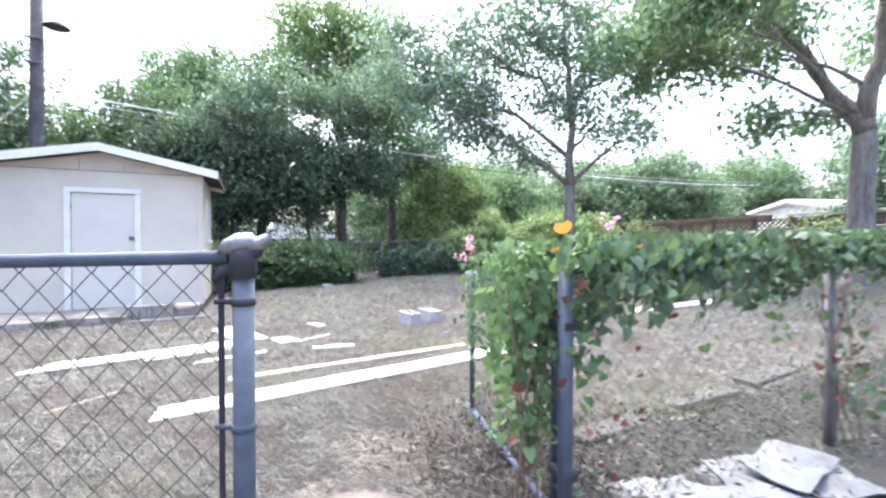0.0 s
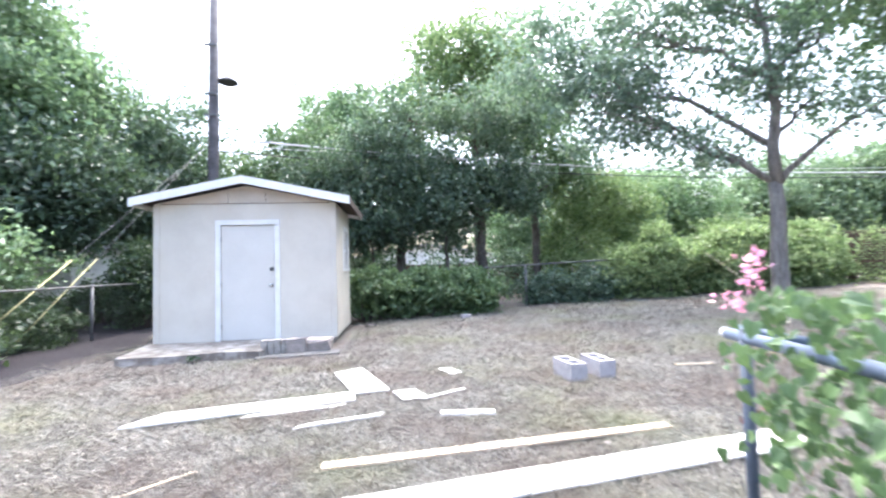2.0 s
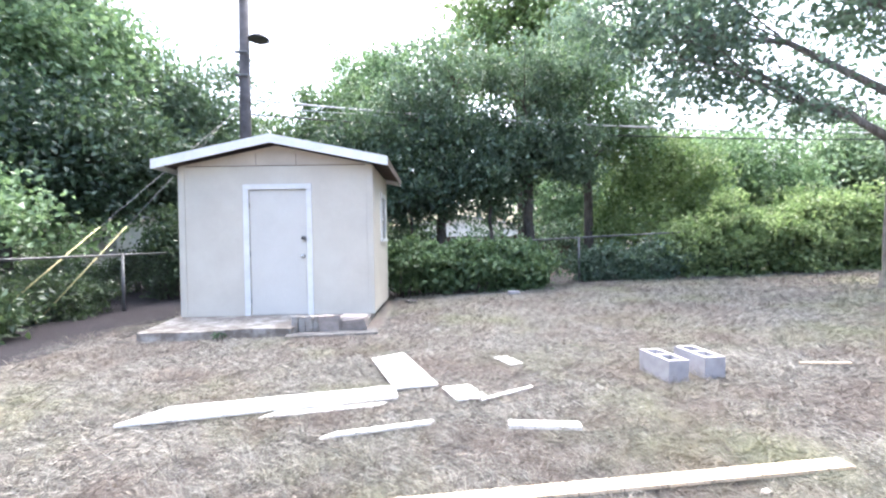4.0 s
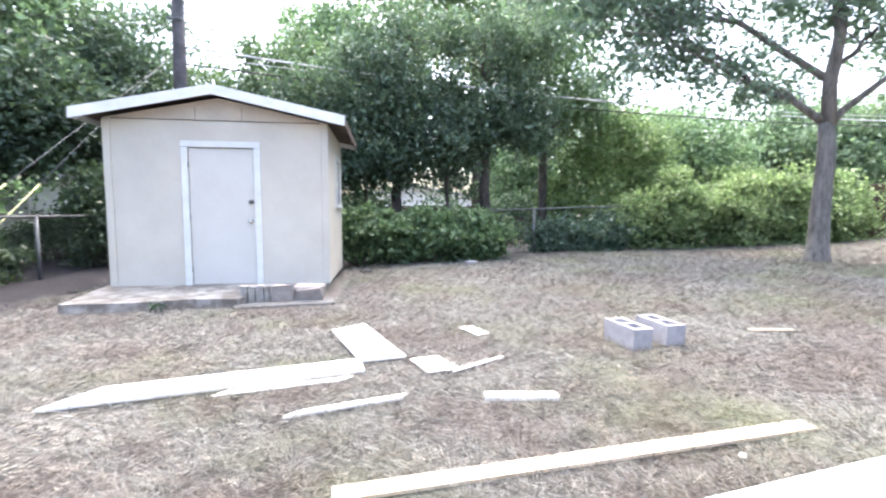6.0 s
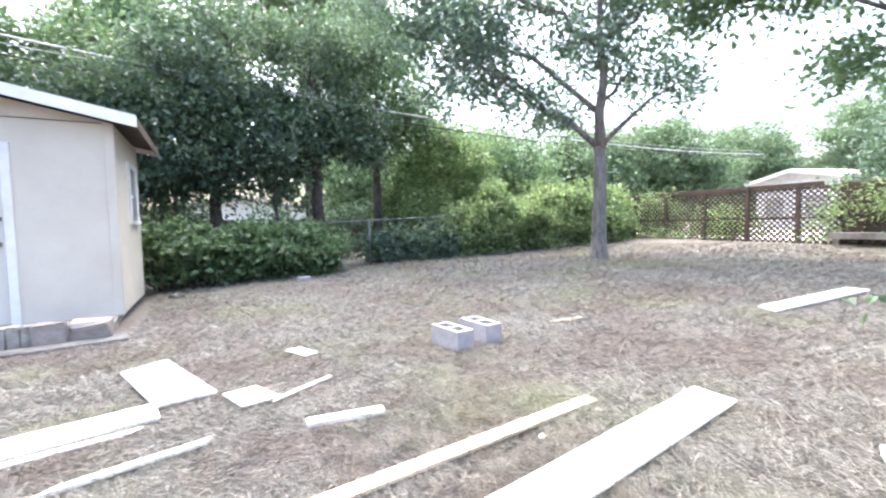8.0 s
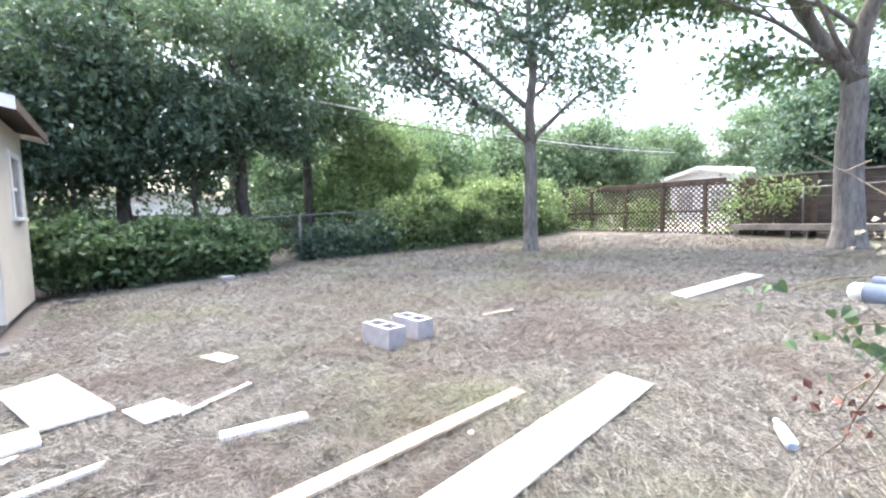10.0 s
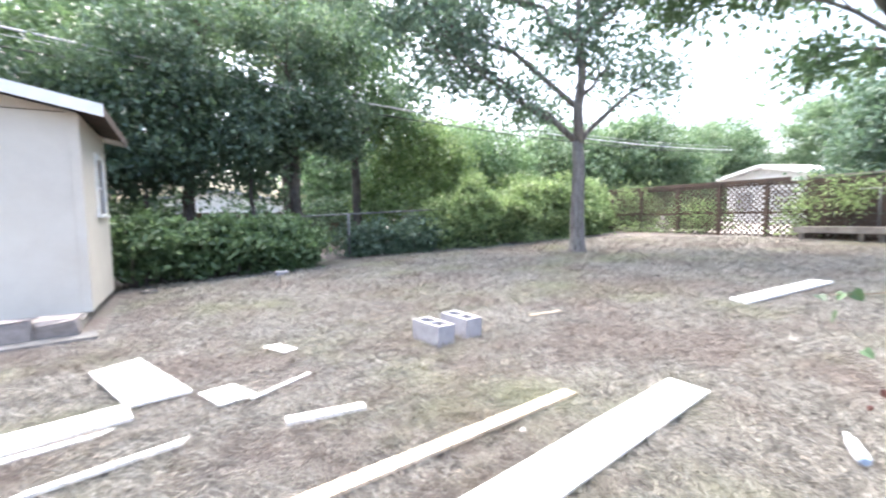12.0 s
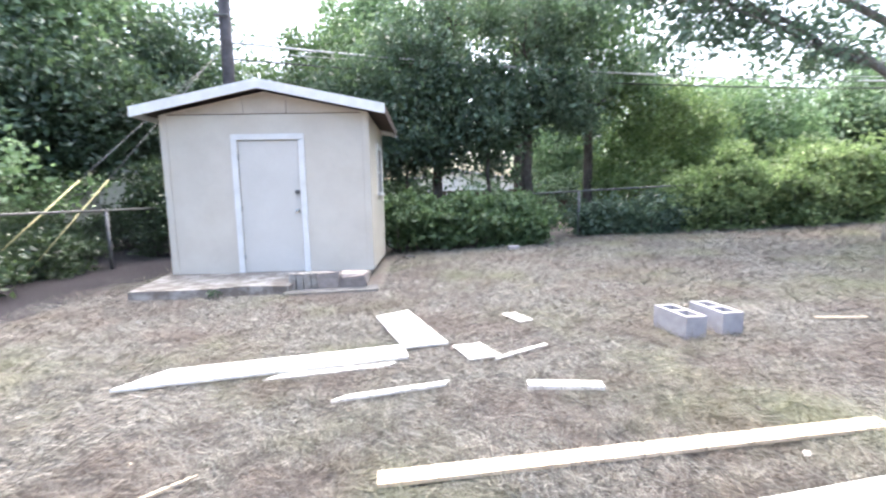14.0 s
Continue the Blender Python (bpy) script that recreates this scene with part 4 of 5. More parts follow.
LX = 14.95
lat = thing("lattice_fence", "weathered red-brown wooden lattice fence", "fence")
ys = [15.3, 14.1, 12.85, 11.5, 10.22, 8.95, 7.65, 6.4]
for i, (a, b) in enumerate(zip(ys, ys[1:])):
    part("lattice", lattice_panel(b + 0.05, a - 0.05, 0.36, 1.92, LX), M_LATTICE, lat)
    for z in (0.30, 1.1, 1.9):
        part("rail", boxed((LX - 0.02, b + 0.05, z), (LX - 0.003, a - 0.05, z + 0.07)), M_LATTICE, lat)
for y in ys:
    part("post", boxed((LX - 0.05, y - 0.05, 0.1), (LX + 0.05, y + 0.05, 2.07 if abs(y - 10.22) < 0.1 else 1.97), None, 0.006), M_LATTICE, lat)
part("cap_board", boxed((LX - 0.03, 8.4, 1.975), (LX + 0.05, 15.3, 2.09), None, 0.006), M_LATTICE, lat, "dark top board")
boards = thing("board_fence", "dark weathered horizontal-board fence behind the deck", "fence")
for i in range(10):
    part("slat", boxed((LX + 0.4 + 0.006 * (i % 3), -1.0, 0.13 + i * 0.19), (LX + 0.42, 8.2, 0.13 + i * 0.19 + 0.176 + 0.006 * (i % 2))), M_FENCEOLD, boards)
for y in (8.15, 6.5, 4.8, 3.0, 1.0, -1.0):
    part("post", boxed((LX + 0.421, y - 0.05, 0.1), (LX + 0.52, y + 0.05, 2.05), None, 0.006), M_DECK, boards)
part("cap_rail", boxed((LX + 0.34, -1.0, 2.05), (LX + 0.52, 8.2, 2.09)), M_DECK, boards)
deck = thing("deck", "low grey wooden deck against the fence", "deck")
for i in range(7):
    part("plank", boxed((LX - 0.80 + i * 0.11, 3.6, 0.72), (LX - 0.80 + i * 0.11 + 0.10, 8.0, 0.76)), M_DECK, deck)
part("fascia", boxed((LX - 0.83, 3.6, 0.62), (LX - 0.802, 8.0, 0.765)), M_DECK, deck)
for y in (3.75, 5.0, 6.4, 6.75, 7.9):
    part("leg", boxed((LX - 0.7, y - 0.045, 0.3), (LX - 0.61, y + 0.045, 0.72)), M_DECK, deck)

pipes = thing("pipe_fence", "thin galvanised pipe rail above the deck", "rail")
part("top_rail", tube(bmesh.new(), [(LX - 0.25, 6.95, 1.66), (LX - 0.25, 5.2, 1.68), (LX - 0.25, 1.6, 1.72)], [0.02] * 3, 8), M_GALVOLD, pipes)
for y in (6.57, 4.9, 3.2, 1.62):
    part("post", pipe((LX - 0.25, y, 0.76 if y > 3.6 else height(LX - 0.25, y)), (LX - 0.25, y, 1.66), 0.022, 10), M_GALVOLD, pipes)

# ---- utility pole, lamp, wires ----
PX, PY = -4.2, 14.6
pole = thing("utility_pole", "dark wooden utility pole with a small lamp", "pole", (PX, PY, 0))
part("shaft", tube(bmesh.new(), [(0, 0, -0.2), (0.02, 0, 4), (0.06, 0, 10.5)], [0.17, 0.15, 0.115], 14), M_POLE, pole)
bm = tube(bmesh.new(), [(0.02, 0, 6.6), (0.22, -0.05, 6.78), (0.42, -0.1, 6.75)], [0.02, 0.018, 0.02], 8)
part("lamp_arm", bm, M_GALVOLD, pole)
bm = tube(bmesh.new(), [(0.46, -0.1, 6.66), (0.46, -0.1, 6.70), (0.46, -0.1, 6.77), (0.46, -0.1, 6.83)], [0.27, 0.26, 0.15, 0.05], 18)
part("lamp_shade", bm, M_POLE, pole, "flat dark lamp shade")
for z in (5.7, 6.3, 7.7):
    part("bracket", boxed((-0.16, -0.18, z), (0.18, -0.12, z + 0.06), None, 0.006), M_GALVOLD, pole)


def cable(label, a, b, sag, r, mat, name="cable"):
    n = 14
    pts = [Vector(a).lerp(Vector(b), i / n) - Vector((0, 0, sag * 4 * (i / n) * (1 - i / n))) for i in range(n + 1)]
    return tagged(place(name, tube(bmesh.new(), pts, [r] * (n + 1), 6), mat), label, "cable")


cable("pale overhead cable along the back fence", (PX, PY, 5.15), (26, 15.1, 4.4), 0.62, 0.024, M_CABLE)
cable("dark overhead cable along the back fence", (PX, PY, 4.75), (26, 15.3, 4.3), 0.55, 0.018, M_CABLE_DARK)
cable("thin overhead cable along the back fence", (PX, PY, 4.95), (26, 15.3, 4.6), 0.5, 0.009, M_CABLE)
cable("pale service cable running west from the pole", (PX, PY, 5.6), (-18, 6.0, 5.4), 0.8, 0.006, M_CABLE_DARK)
cable("thin service cable running west from the pole", (PX, PY, 4.0), (-18, 12.0, 3.6), 0.3, 0.006, M_CABLE_DARK)
for ax, ay, top in ((-5.6, 8.8, 5.0), (-5.6, 9.8, 5.1)):
    g = thing("guy_wire", "taut guy wire with a faded yellow sleeve", "guy wire", group="guy wires of the pole")
    a, b = Vector((ax, ay, -0.05)), Vector((PX, PY, top))
    part("wire", pipe(a, b, 0.006, 6), M_GALVOLD, g)
    part("sleeve", pipe(a.lerp(b, 0.02), a.lerp(b, 0.33), 0.015, 10), M_YELLOW, g, "faded yellow plastic sleeve")

# ---- trees, hedge and bushes ----
tree("spreading oak with grey trunk and open crown", (8.96, 10.42), 0.165, 2.65,
     [((6.2, 12.2, 5.2), (1.7, 1.4, 1.5), 85, 55), ((7.0, 12.0, 7.0), (1.8, 1.6, 1.3), 65, 55), ((8.0, 11.3, 3.9), (1.2, 0.9, 0.6), 34, 38), ((9.8, 10.3, 4.7), (1.0, 0.9, 0.8), 22, 36),
      ((8.9, 10.8, 5.4), (1.3, 1.1, 0.8), 34, 40), ((9.2, 10.8, 6.8), (1.8, 1.5, 1.2), 62, 46), ((10.9, 9.7, 4.5), (1.0, 0.9, 0.8), 18, 36), ((10.7, 10.0, 6.4), (1.5, 1.3, 1.2), 48, 44), ((8.6, 10.6, 8.6), (2.4, 2.2, 1.3), 84, 48), ((4.9, 12.8, 6.6), (1.3, 1.2, 1.6), 55, 55)],
     M_LEAF_OAK, 0.080, M_BARK, 11, 0.28, 0.35, 0.35, (0.16, 0.1), "tree", 0.46)
shade = tree("large old shade tree with thick pale trunk", (12.4, 5.27), 0.235, 3.55,
     [((9.7, 8.2, 6.0), (1.5, 1.4, 0.8), 60, 55), ((11.3, 7.0, 6.0), (1.5, 1.5, 1.0), 55, 50), ((8.4, 6.0, 5.9), (1.7, 1.6, 0.8), 60, 50), ((11.7, 6.9, 4.2), (0.5, 0.5, 0.5), 13, 44), ((12.6, 6.15, 4.0), (0.4, 0.35, 0.35), 8, 40), ((13.3, 3.9, 8.2), (3.0, 2.8, 1.6), 120, 50),
      ((15.4, 5.2, 6.6), (2.0, 2.0, 1.4), 60, 50), ((12.5, 3.0, 7.0), (2.4, 2.2, 1.6), 70, 50), ((10.0, 5.0, 7.6), (2.0, 2.0, 1.0), 60, 50)],
     M_LEAF_MID, 0.095, M_BARK, 12, 0.3, 0.25, 0.35, (0.15, 0.05), "tree", 0.24)
part("limb", tube(bmesh.new(), [(0.13, 0.0, 3.2), (0.10, 0.16, 3.62), (0.03, 0.48, 4.05), (-0.06, 0.80, 4.75), (-0.25, 1.15, 5.6), (-0.6, 1.7, 6.4)], [0.21, 0.19, 0.17, 0.15, 0.12, 0.06], 12), M_BARK, shade)
tree("dark leafy tree hung with long leaves behind the hedge", (1.0, 15.5), 0.15, 2.6,
     [((0.5, 15.5, 2.4), (1.7, 0.6, 0.7), 32, 62), ((0.2, 15.0, 4.5), (1.7, 1.2, 1.8), 58, 74), ((1.5, 15.2, 5.8), (1.6, 1.3, 1.2), 46, 66), ((0.9, 14.6, 3.1), (1.6, 0.7, 0.7), 18, 54), ((-1.0, 15.3, 3.2), (1.0, 0.9, 1.5), 70, 74)], M_LEAF_DARK, 0.084, M_BARKDARK, 13, 0.25, 0.3, 0.7)
tree("dark leafy tree hung with long leaves behind the fence", (3.55, 15.4), 0.16, 2.8,
     [((2.6, 15.7, 2.4), (1.2, 0.6, 0.75), 26, 62), ((3.3, 14.8, 4.9), (1.7, 1.2, 1.8), 58, 74), ((4.0, 15.2, 6.0), (1.4, 1.2, 1.1), 36, 64), ((4.6, 14.8, 3.7), (0.9, 0.8, 0.9), 45, 68), ((2.6, 14.6, 3.2), (0.9, 0.7, 0.7), 30, 68)], M_LEAF_DARK, 0.084, M_BARKDARK, 14, 0.25, 0.3, 0.7)
# added low crowns whose dark leaf colour stands for shade under the trees
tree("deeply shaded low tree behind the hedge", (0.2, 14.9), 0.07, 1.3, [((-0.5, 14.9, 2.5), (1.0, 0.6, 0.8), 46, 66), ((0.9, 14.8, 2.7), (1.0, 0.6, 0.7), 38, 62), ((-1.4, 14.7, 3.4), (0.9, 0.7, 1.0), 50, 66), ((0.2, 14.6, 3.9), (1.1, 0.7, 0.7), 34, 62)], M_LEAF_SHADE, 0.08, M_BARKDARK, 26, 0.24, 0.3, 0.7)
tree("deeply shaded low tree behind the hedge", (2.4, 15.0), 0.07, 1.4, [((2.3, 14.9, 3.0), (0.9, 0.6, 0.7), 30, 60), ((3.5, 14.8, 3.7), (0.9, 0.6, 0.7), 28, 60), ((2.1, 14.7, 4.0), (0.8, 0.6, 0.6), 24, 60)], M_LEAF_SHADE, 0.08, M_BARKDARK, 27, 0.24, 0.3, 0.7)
tree("slim dark-trunked tree behind the back fence", (5.5, 16.0), 0.14, 3.4, [((5.6, 16.0, 6.2), (1.6, 1.4, 1.8), 66, 66), ((6.6, 16.0, 4.4), (1.1, 1.0, 0.9), 40, 68)], M_LEAF_MID, 0.084, M_BARKDARK, 15, 0.3)
tree("dense ivy-covered tree behind the shed", (-3.2, 16.4), 0.18, 2.4, [((-3.4, 16.1, 3.7), (1.7, 1.3, 2.0), 130, 81), ((-1.9, 16.3, 3.9), (1.4, 1.1, 2.1), 105, 81), ((-4.6, 16.2, 2.9), (1.1, 1.1, 1.6), 70, 74)], M_LEAF_HEDGE, 0.076, M_BARKDARK, 16, 0.22)
tree("rounded green tree behind the ivy-covered tree", (-1.3, 21.0), 0.2, 4.0, [((-1.1, 20.8, 7.1), (2.2, 2.0, 2.2), 170, 70), ((0.8, 21.0, 5.4), (1.9, 1.7, 2.2), 120, 74), ((-2.6, 20.8, 4.8), (1.7, 1.6, 2.0), 100, 74)], M_LEAF_MID, 0.106, M_BARKDARK, 17, 0.32)
tree("tall airy light-green tree beyond the back fence", (4.7, 22.0), 0.22, 6.0, [((3.9, 21.8, 11.7), (2.5, 2.2, 1.9), 85, 57), ((6.1, 22.0, 11.2), (2.2, 2.0, 2.1), 75, 57), ((2.6, 21.8, 9.4), (1.9, 1.7, 1.9), 60, 57), ((4.9, 21.6, 8.6), (3.1, 2.2, 2.0), 95, 57), ((6.9, 21.8, 8.4), (1.8, 1.8, 1.8), 48, 57)], M_LEAF_TALL, 0.122, M_BARKDARK, 18, 0.44)
tree("big leafy green tree beyond the side fence", (-10.0, 13.5), 0.28, 3.0, [((-10.5, 13.0, 7.6), (3.0, 2.6, 2.9), 210, 70), ((-8.2, 13.8, 5.7), (2.0, 1.9, 2.1), 170, 74), ((-8.9, 13.4, 9.2), (2.3, 1.9, 1.9), 80, 66), ((-12.0, 11.5, 4.5), (2.2, 2.0, 2.4), 170, 74)], M_LEAF_MID, 0.099, M_BARKDARK, 19, 0.34, 0.15)
# low boughs as a separate crown, their shade put into the leaf colour
tree("dense tree overhanging the side fence, shade in its leaf colour", (-8.6, 12.6), 0.12, 2.0, [((-8.2, 12.2, 3.3), (1.8, 1.4, 1.2), 120, 74), ((-6.6, 13.2, 3.6), (1.3, 1.2, 1.0), 70, 70), ((-9.6, 11.0, 2.6), (1.4, 1.2, 1.2), 80, 70), ((-7.1, 13.0, 2.5), (0.9, 0.8, 0.6), 45, 66)], M_LEAF_SHADE, 0.09, M_BARKDARK, 25, 0.3)
tree("leafy green tree beside the utility pole", (-6.4, 16.5), 0.2, 2.8, [((-6.6, 16.2, 4.9), (1.9, 1.7, 1.9), 150, 74), ((-5.6, 16.4, 3.2), (1.6, 1.4, 1.5), 100, 74), ((-7.6, 15.6, 3.2), (1.6, 1.4, 1.2), 90, 74)], M_LEAF_DARK, 0.091, M_BARKDARK, 20, 0.3)
tree("low feathery sapling leaning over the side fence", (-6.2, 9.3), 0.06, 1.2, [((-5.9, 9.1, 1.9), (0.9, 1.0, 0.6), 70, 50), ((-6.6, 8.6, 2.4), (0.9, 0.9, 0.6), 50, 50), ((-5.6, 8.2, 1.3), (0.6, 0.8, 0.5), 40, 50)], M_LEAF_MID, 0.07, M_BARKDARK, 21, 0.18)
tree("yellow-green tree behind the bushes", (7.4, 17.0), 0.13, 2.2, [((7.2, 16.6, 3.7), (1.6, 1.2, 1.3), 64, 62), ((8.8, 16.8, 3.4), (1.4, 1.2, 1.2), 48, 62)], M_LEAF_TALL, 0.084, M_BARKDARK, 22, 0.28)
tree("green tree behind the bushes", (11.0, 18.5), 0.15, 2.4, [((10.6, 18.2, 3.6), (1.8, 1.4, 1.4), 110, 74), ((12.8, 18.4, 3.5), (1.6, 1.3, 1.3), 90, 74)], M_LEAF_MID, 0.091, M_BARKDARK, 23, 0.3)
for i, (x, y, h, r) in enumerate(((18.5, 20.5, 4.2, 2.4), (22.5, 18.6, 4.6, 2.6), (34.0, 20.5, 5.6, 2.9), (25.5, 8.3, 4.8, 2.5), (38.5, 15.0, 6.6, 3.4), (39.5, 10.0, 6.6, 3.4), (24.5, 7.2, 4.4, 2.6), (24.0, 3.6, 4.0, 2.4))):
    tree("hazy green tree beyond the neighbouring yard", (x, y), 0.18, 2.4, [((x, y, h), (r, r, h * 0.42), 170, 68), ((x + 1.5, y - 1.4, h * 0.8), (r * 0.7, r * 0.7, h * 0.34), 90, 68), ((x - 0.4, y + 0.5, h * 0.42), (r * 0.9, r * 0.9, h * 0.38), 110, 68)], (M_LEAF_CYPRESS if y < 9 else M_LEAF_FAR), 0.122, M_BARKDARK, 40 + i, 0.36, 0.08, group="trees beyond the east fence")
for i, (x, y, h) in enumerate(((-16, 20, 8.5), (-12, 27, 8), (-6, 30, 7.5), (9, 30, 7), (15, 27, 6.5), (-18, 9, 7.5), (-15, 2, 7))):
    tree("tall green tree among the neighbouring houses", (x, y), 0.25, 3.0, [((x, y, h * 0.62), (3.4, 3.0, h * 0.38), 190, 61), ((x + 1, y - 0.5, h * 0.28), (3.0, 2.6, h * 0.26), 120, 61)], M_LEAF_MID, 0.152, M_BARKDARK, 60 + i, 0.45, 0.05, group="background trees")

bush("dense dark-green clipped hedge beside the shed", [((1.4, 12.75, 0.75), (1.8, 0.5, 0.55), 260), ((0.2, 12.7, 0.75), (0.8, 0.5, 0.55), 120), ((2.7, 12.75, 0.6), (0.8, 0.45, 0.5), 110)], M_LEAF_HEDGE, 0.082, 31, 0.11, "hedge", 48, "hedge")
bush("scruffy low growth along the back fence", [((4.9, 13.85, 0.6), (0.8, 0.3, 0.6), 60), ((6.2, 13.6, 0.6), (0.8, 0.4, 0.6), 80)], M_LEAF_DARK, 0.06, 32, 0.13)
bush("bright yellow-green bush by the fence", [((7.3, 13.7, 1.0), (0.9, 0.5, 0.9), 130), ((8.3, 13.6, 1.2), (0.9, 0.6, 1.0), 150)], M_LEAF_LIGHT, 0.065, 33, 0.14)
bush("bright yellow-green bush by the fence", [((9.9, 13.5, 1.2), (1.1, 0.6, 1.1), 190), ((11.2, 13.5, 1.3), (1.0, 0.6, 1.1), 170)], M_LEAF_LIGHT, 0.07, 34, 0.15)
bush("bright yellow-green bush in the fence corner", [((12.6, 13.7, 1.2), (1.0, 0.7, 1.0), 150), ((13.9, 14.3, 1.2), (0.9, 0.8, 1.1), 140)], M_LEAF_LIGHT, 0.075, 35, 0.16)
# leaf colour here holds the shade of the trees above the fence
bush("undergrowth along the side fence, shade in its leaf colour", [((-5.9, 10.6, 0.35), (0.6, 1.1, 0.4), 90), ((-5.8, 8.4, 0.6), (0.6, 1.0, 0.5), 110), ((-5.3, 13.2, 1.1), (0.6, 0.6, 1.0), 110), ((-6.3, 6.6, 0.6), (0.6, 0.9, 0.5), 60), ((-4.95, 7.6, 0.4), (0.35, 1.4, 0.4), 110), ((-4.9, 5.6, 0.4), (0.4, 0.8, 0.4), 60), ((-7.6, 12.4, 0.35), (1.2, 1.0, 0.4), 90), ((-9.5, 14.5, 0.45), (1.6, 1.2, 0.5), 110), ((-7.2, 15.2, 0.6), (1.3, 0.9, 0.6), 90), ((-9.0, 10.5, 0.9), (1.4, 1.2, 0.8), 110), ((-12.5, 15.5, 0.9), (1.6, 1.2, 0.9), 90)], M_LEAF_UNDER, 0.06, 36, 0.14)
bush("leafy creeper on the lattice fence", [((15.12, 11.0, 1.1), (0.04, 0.6, 0.7), 14), ((15.12, 14.4, 0.9), (0.04, 0.9, 0.6), 16), ((14.88, 12.7, 0.6), (0.04, 0.9, 0.3), 9), ((14.85, 7.3, 1.6), (0.05, 0.8, 0.45), 14), ((14.85, 8.2, 1.2), (0.05, 0.3, 0.7), 10), ((14.87, 13.2, 1.95), (0.05, 0.9, 0.12), 6)], M_LEAF_LIGHT, 0.05, 37, 0.24, "creeper", 60, "creeper")
bush("bushes beyond the lattice fence", [((17.9, 12.6, 0.9), (0.6, 1.1, 0.7), 40), ((18.2, 15.6, 1.2), (0.7, 1.4, 0.9), 60), ((17.6, 17.8, 1.1), (0.7, 1.2, 0.9), 50)], M_LEAF_TALL, 0.07, 38, 0.26)

bush("dark undergrowth behind the back fence", [((0.0, 16.8, 1.0), (1.5, 0.6, 0.9), 60), ((2.5, 17.2, 0.9), (1.4, 0.6, 0.8), 36), ((5.2, 16.9, 1.0), (1.4, 0.6, 0.9), 46), ((-2.0, 16.0, 1.0), (1.2, 0.6, 1.0), 60)], M_LEAF_DARK, 0.08, 91, 0.22, "bush", 50)
bush("sunlit undergrowth behind the back fence", [((6.6, 16.2, 1.6), (1.2, 0.7, 1.3), 56), ((9.2, 16.0, 1.7), (1.5, 0.7, 1.4), 76), ((12.0, 16.2, 1.6), (1.5, 0.7, 1.3), 80)], M_LEAF_TALL, 0.095, 92, 0.2, "bush", 50)

bush("tiny green weed at the slab edge", [((-2.05, 8.58, 0.04), (0.08, 0.04, 0.03), 5)], M_LEAF_UNDER, 0.03, 95, 0.03, "weed", 8, "weed")

# ---- far houses ----
def far_house(label, at, turn, w, d, wall, rise, roof_mat, awning=False):
    t = thing("house", label, "house", at, turn)
    part("wall", boxed((-w / 2, -d / 2, -0.3), (w / 2, d / 2, wall)), M_FARWALL, t)
    bm = bmesh.new()
    prof = [(-w / 2 - 0.4, wall - 0.05), (0, wall + rise), (w / 2 + 0.4, wall - 0.05), (w / 2 + 0.4, wall + 0.1), (0, wall + rise + 0.16), (-w / 2 - 0.4, wall + 0.1)]
    a, b = [bm.verts.new((x, -d / 2 - 0.4, z)) for x, z in prof], [bm.verts.new((x, d / 2 + 0.4, z)) for x, z in prof]
    bm.faces.new(a), bm.faces.new(b)
    for i in range(6):
        bm.faces.new((a[i], a[(i + 1) % 6], b[(i + 1) % 6], b[i]))
    bmesh.ops.recalc_face_normals(bm, faces=bm.faces)
    part("roof", bm, roof_mat, t)
    for y in (-d / 2, d / 2 - 0.08):
        bm = bmesh.new()
        tri = [(-w / 2, wall + 0.001), (w / 2, wall + 0.001), (0, wall + rise - 0.02)]
        a, b = [bm.verts.new((x, y, z)) for x, z in tri], [bm.verts.new((x, y + 0.08, z)) for x, z in tri]
        bm.faces.new(a), bm.faces.new(b)
        for i in range(3):
            bm.faces.new((a[i], a[(i + 1) % 3], b[(i + 1) % 3], b[i]))
        bmesh.ops.recalc_face_normals(bm, faces=bm.faces)
        part("gable", bm, M_FARWALL, t)
    if awning:
        part("awning", boxed((w / 2 - 2.2, -d / 2 - 0.7, wall - 0.7), (w / 2 - 0.6, -d / 2 - 0.01, wall - 0.45)), M_RED, t, "faded red awning")
    for x in (-w / 4, w / 4):
        part("window", boxed((x - 0.5, -d / 2 - 0.03, 0.9), (x + 0.5, -d / 2 - 0.004, 1.9)), M_FARROOF, t)
    return t


far_house("pale neighbouring house with a low white gable", (31.36, 13.17, 0.3), -107, 4.3, 8.0, 2.7, 0.46, M_FARWALL)
far_house("white house half hidden behind the trees", (3.0, 42.0, 0.0), 4, 12.0, 7.0, 2.3, 1.0, M_FARROOF)
far_house("white house with a faded red awning behind trees", (-13.2, 26.0, 0.0), 20, 7.5, 6.0, 1.9, 0.7, M_FARROOF, True)
red = thing("board_fence", "low reddish wooden fence behind the hedge", "fence")
for i in range(46):
    part("picket", boxed((-3.0 + i * 0.2, 18.6, 0.0), (-3.0 + i * 0.2 + 0.185, 18.62, 1.45 + 0.02 * math.sin(i * 2.7))), M_LATTICE, red)

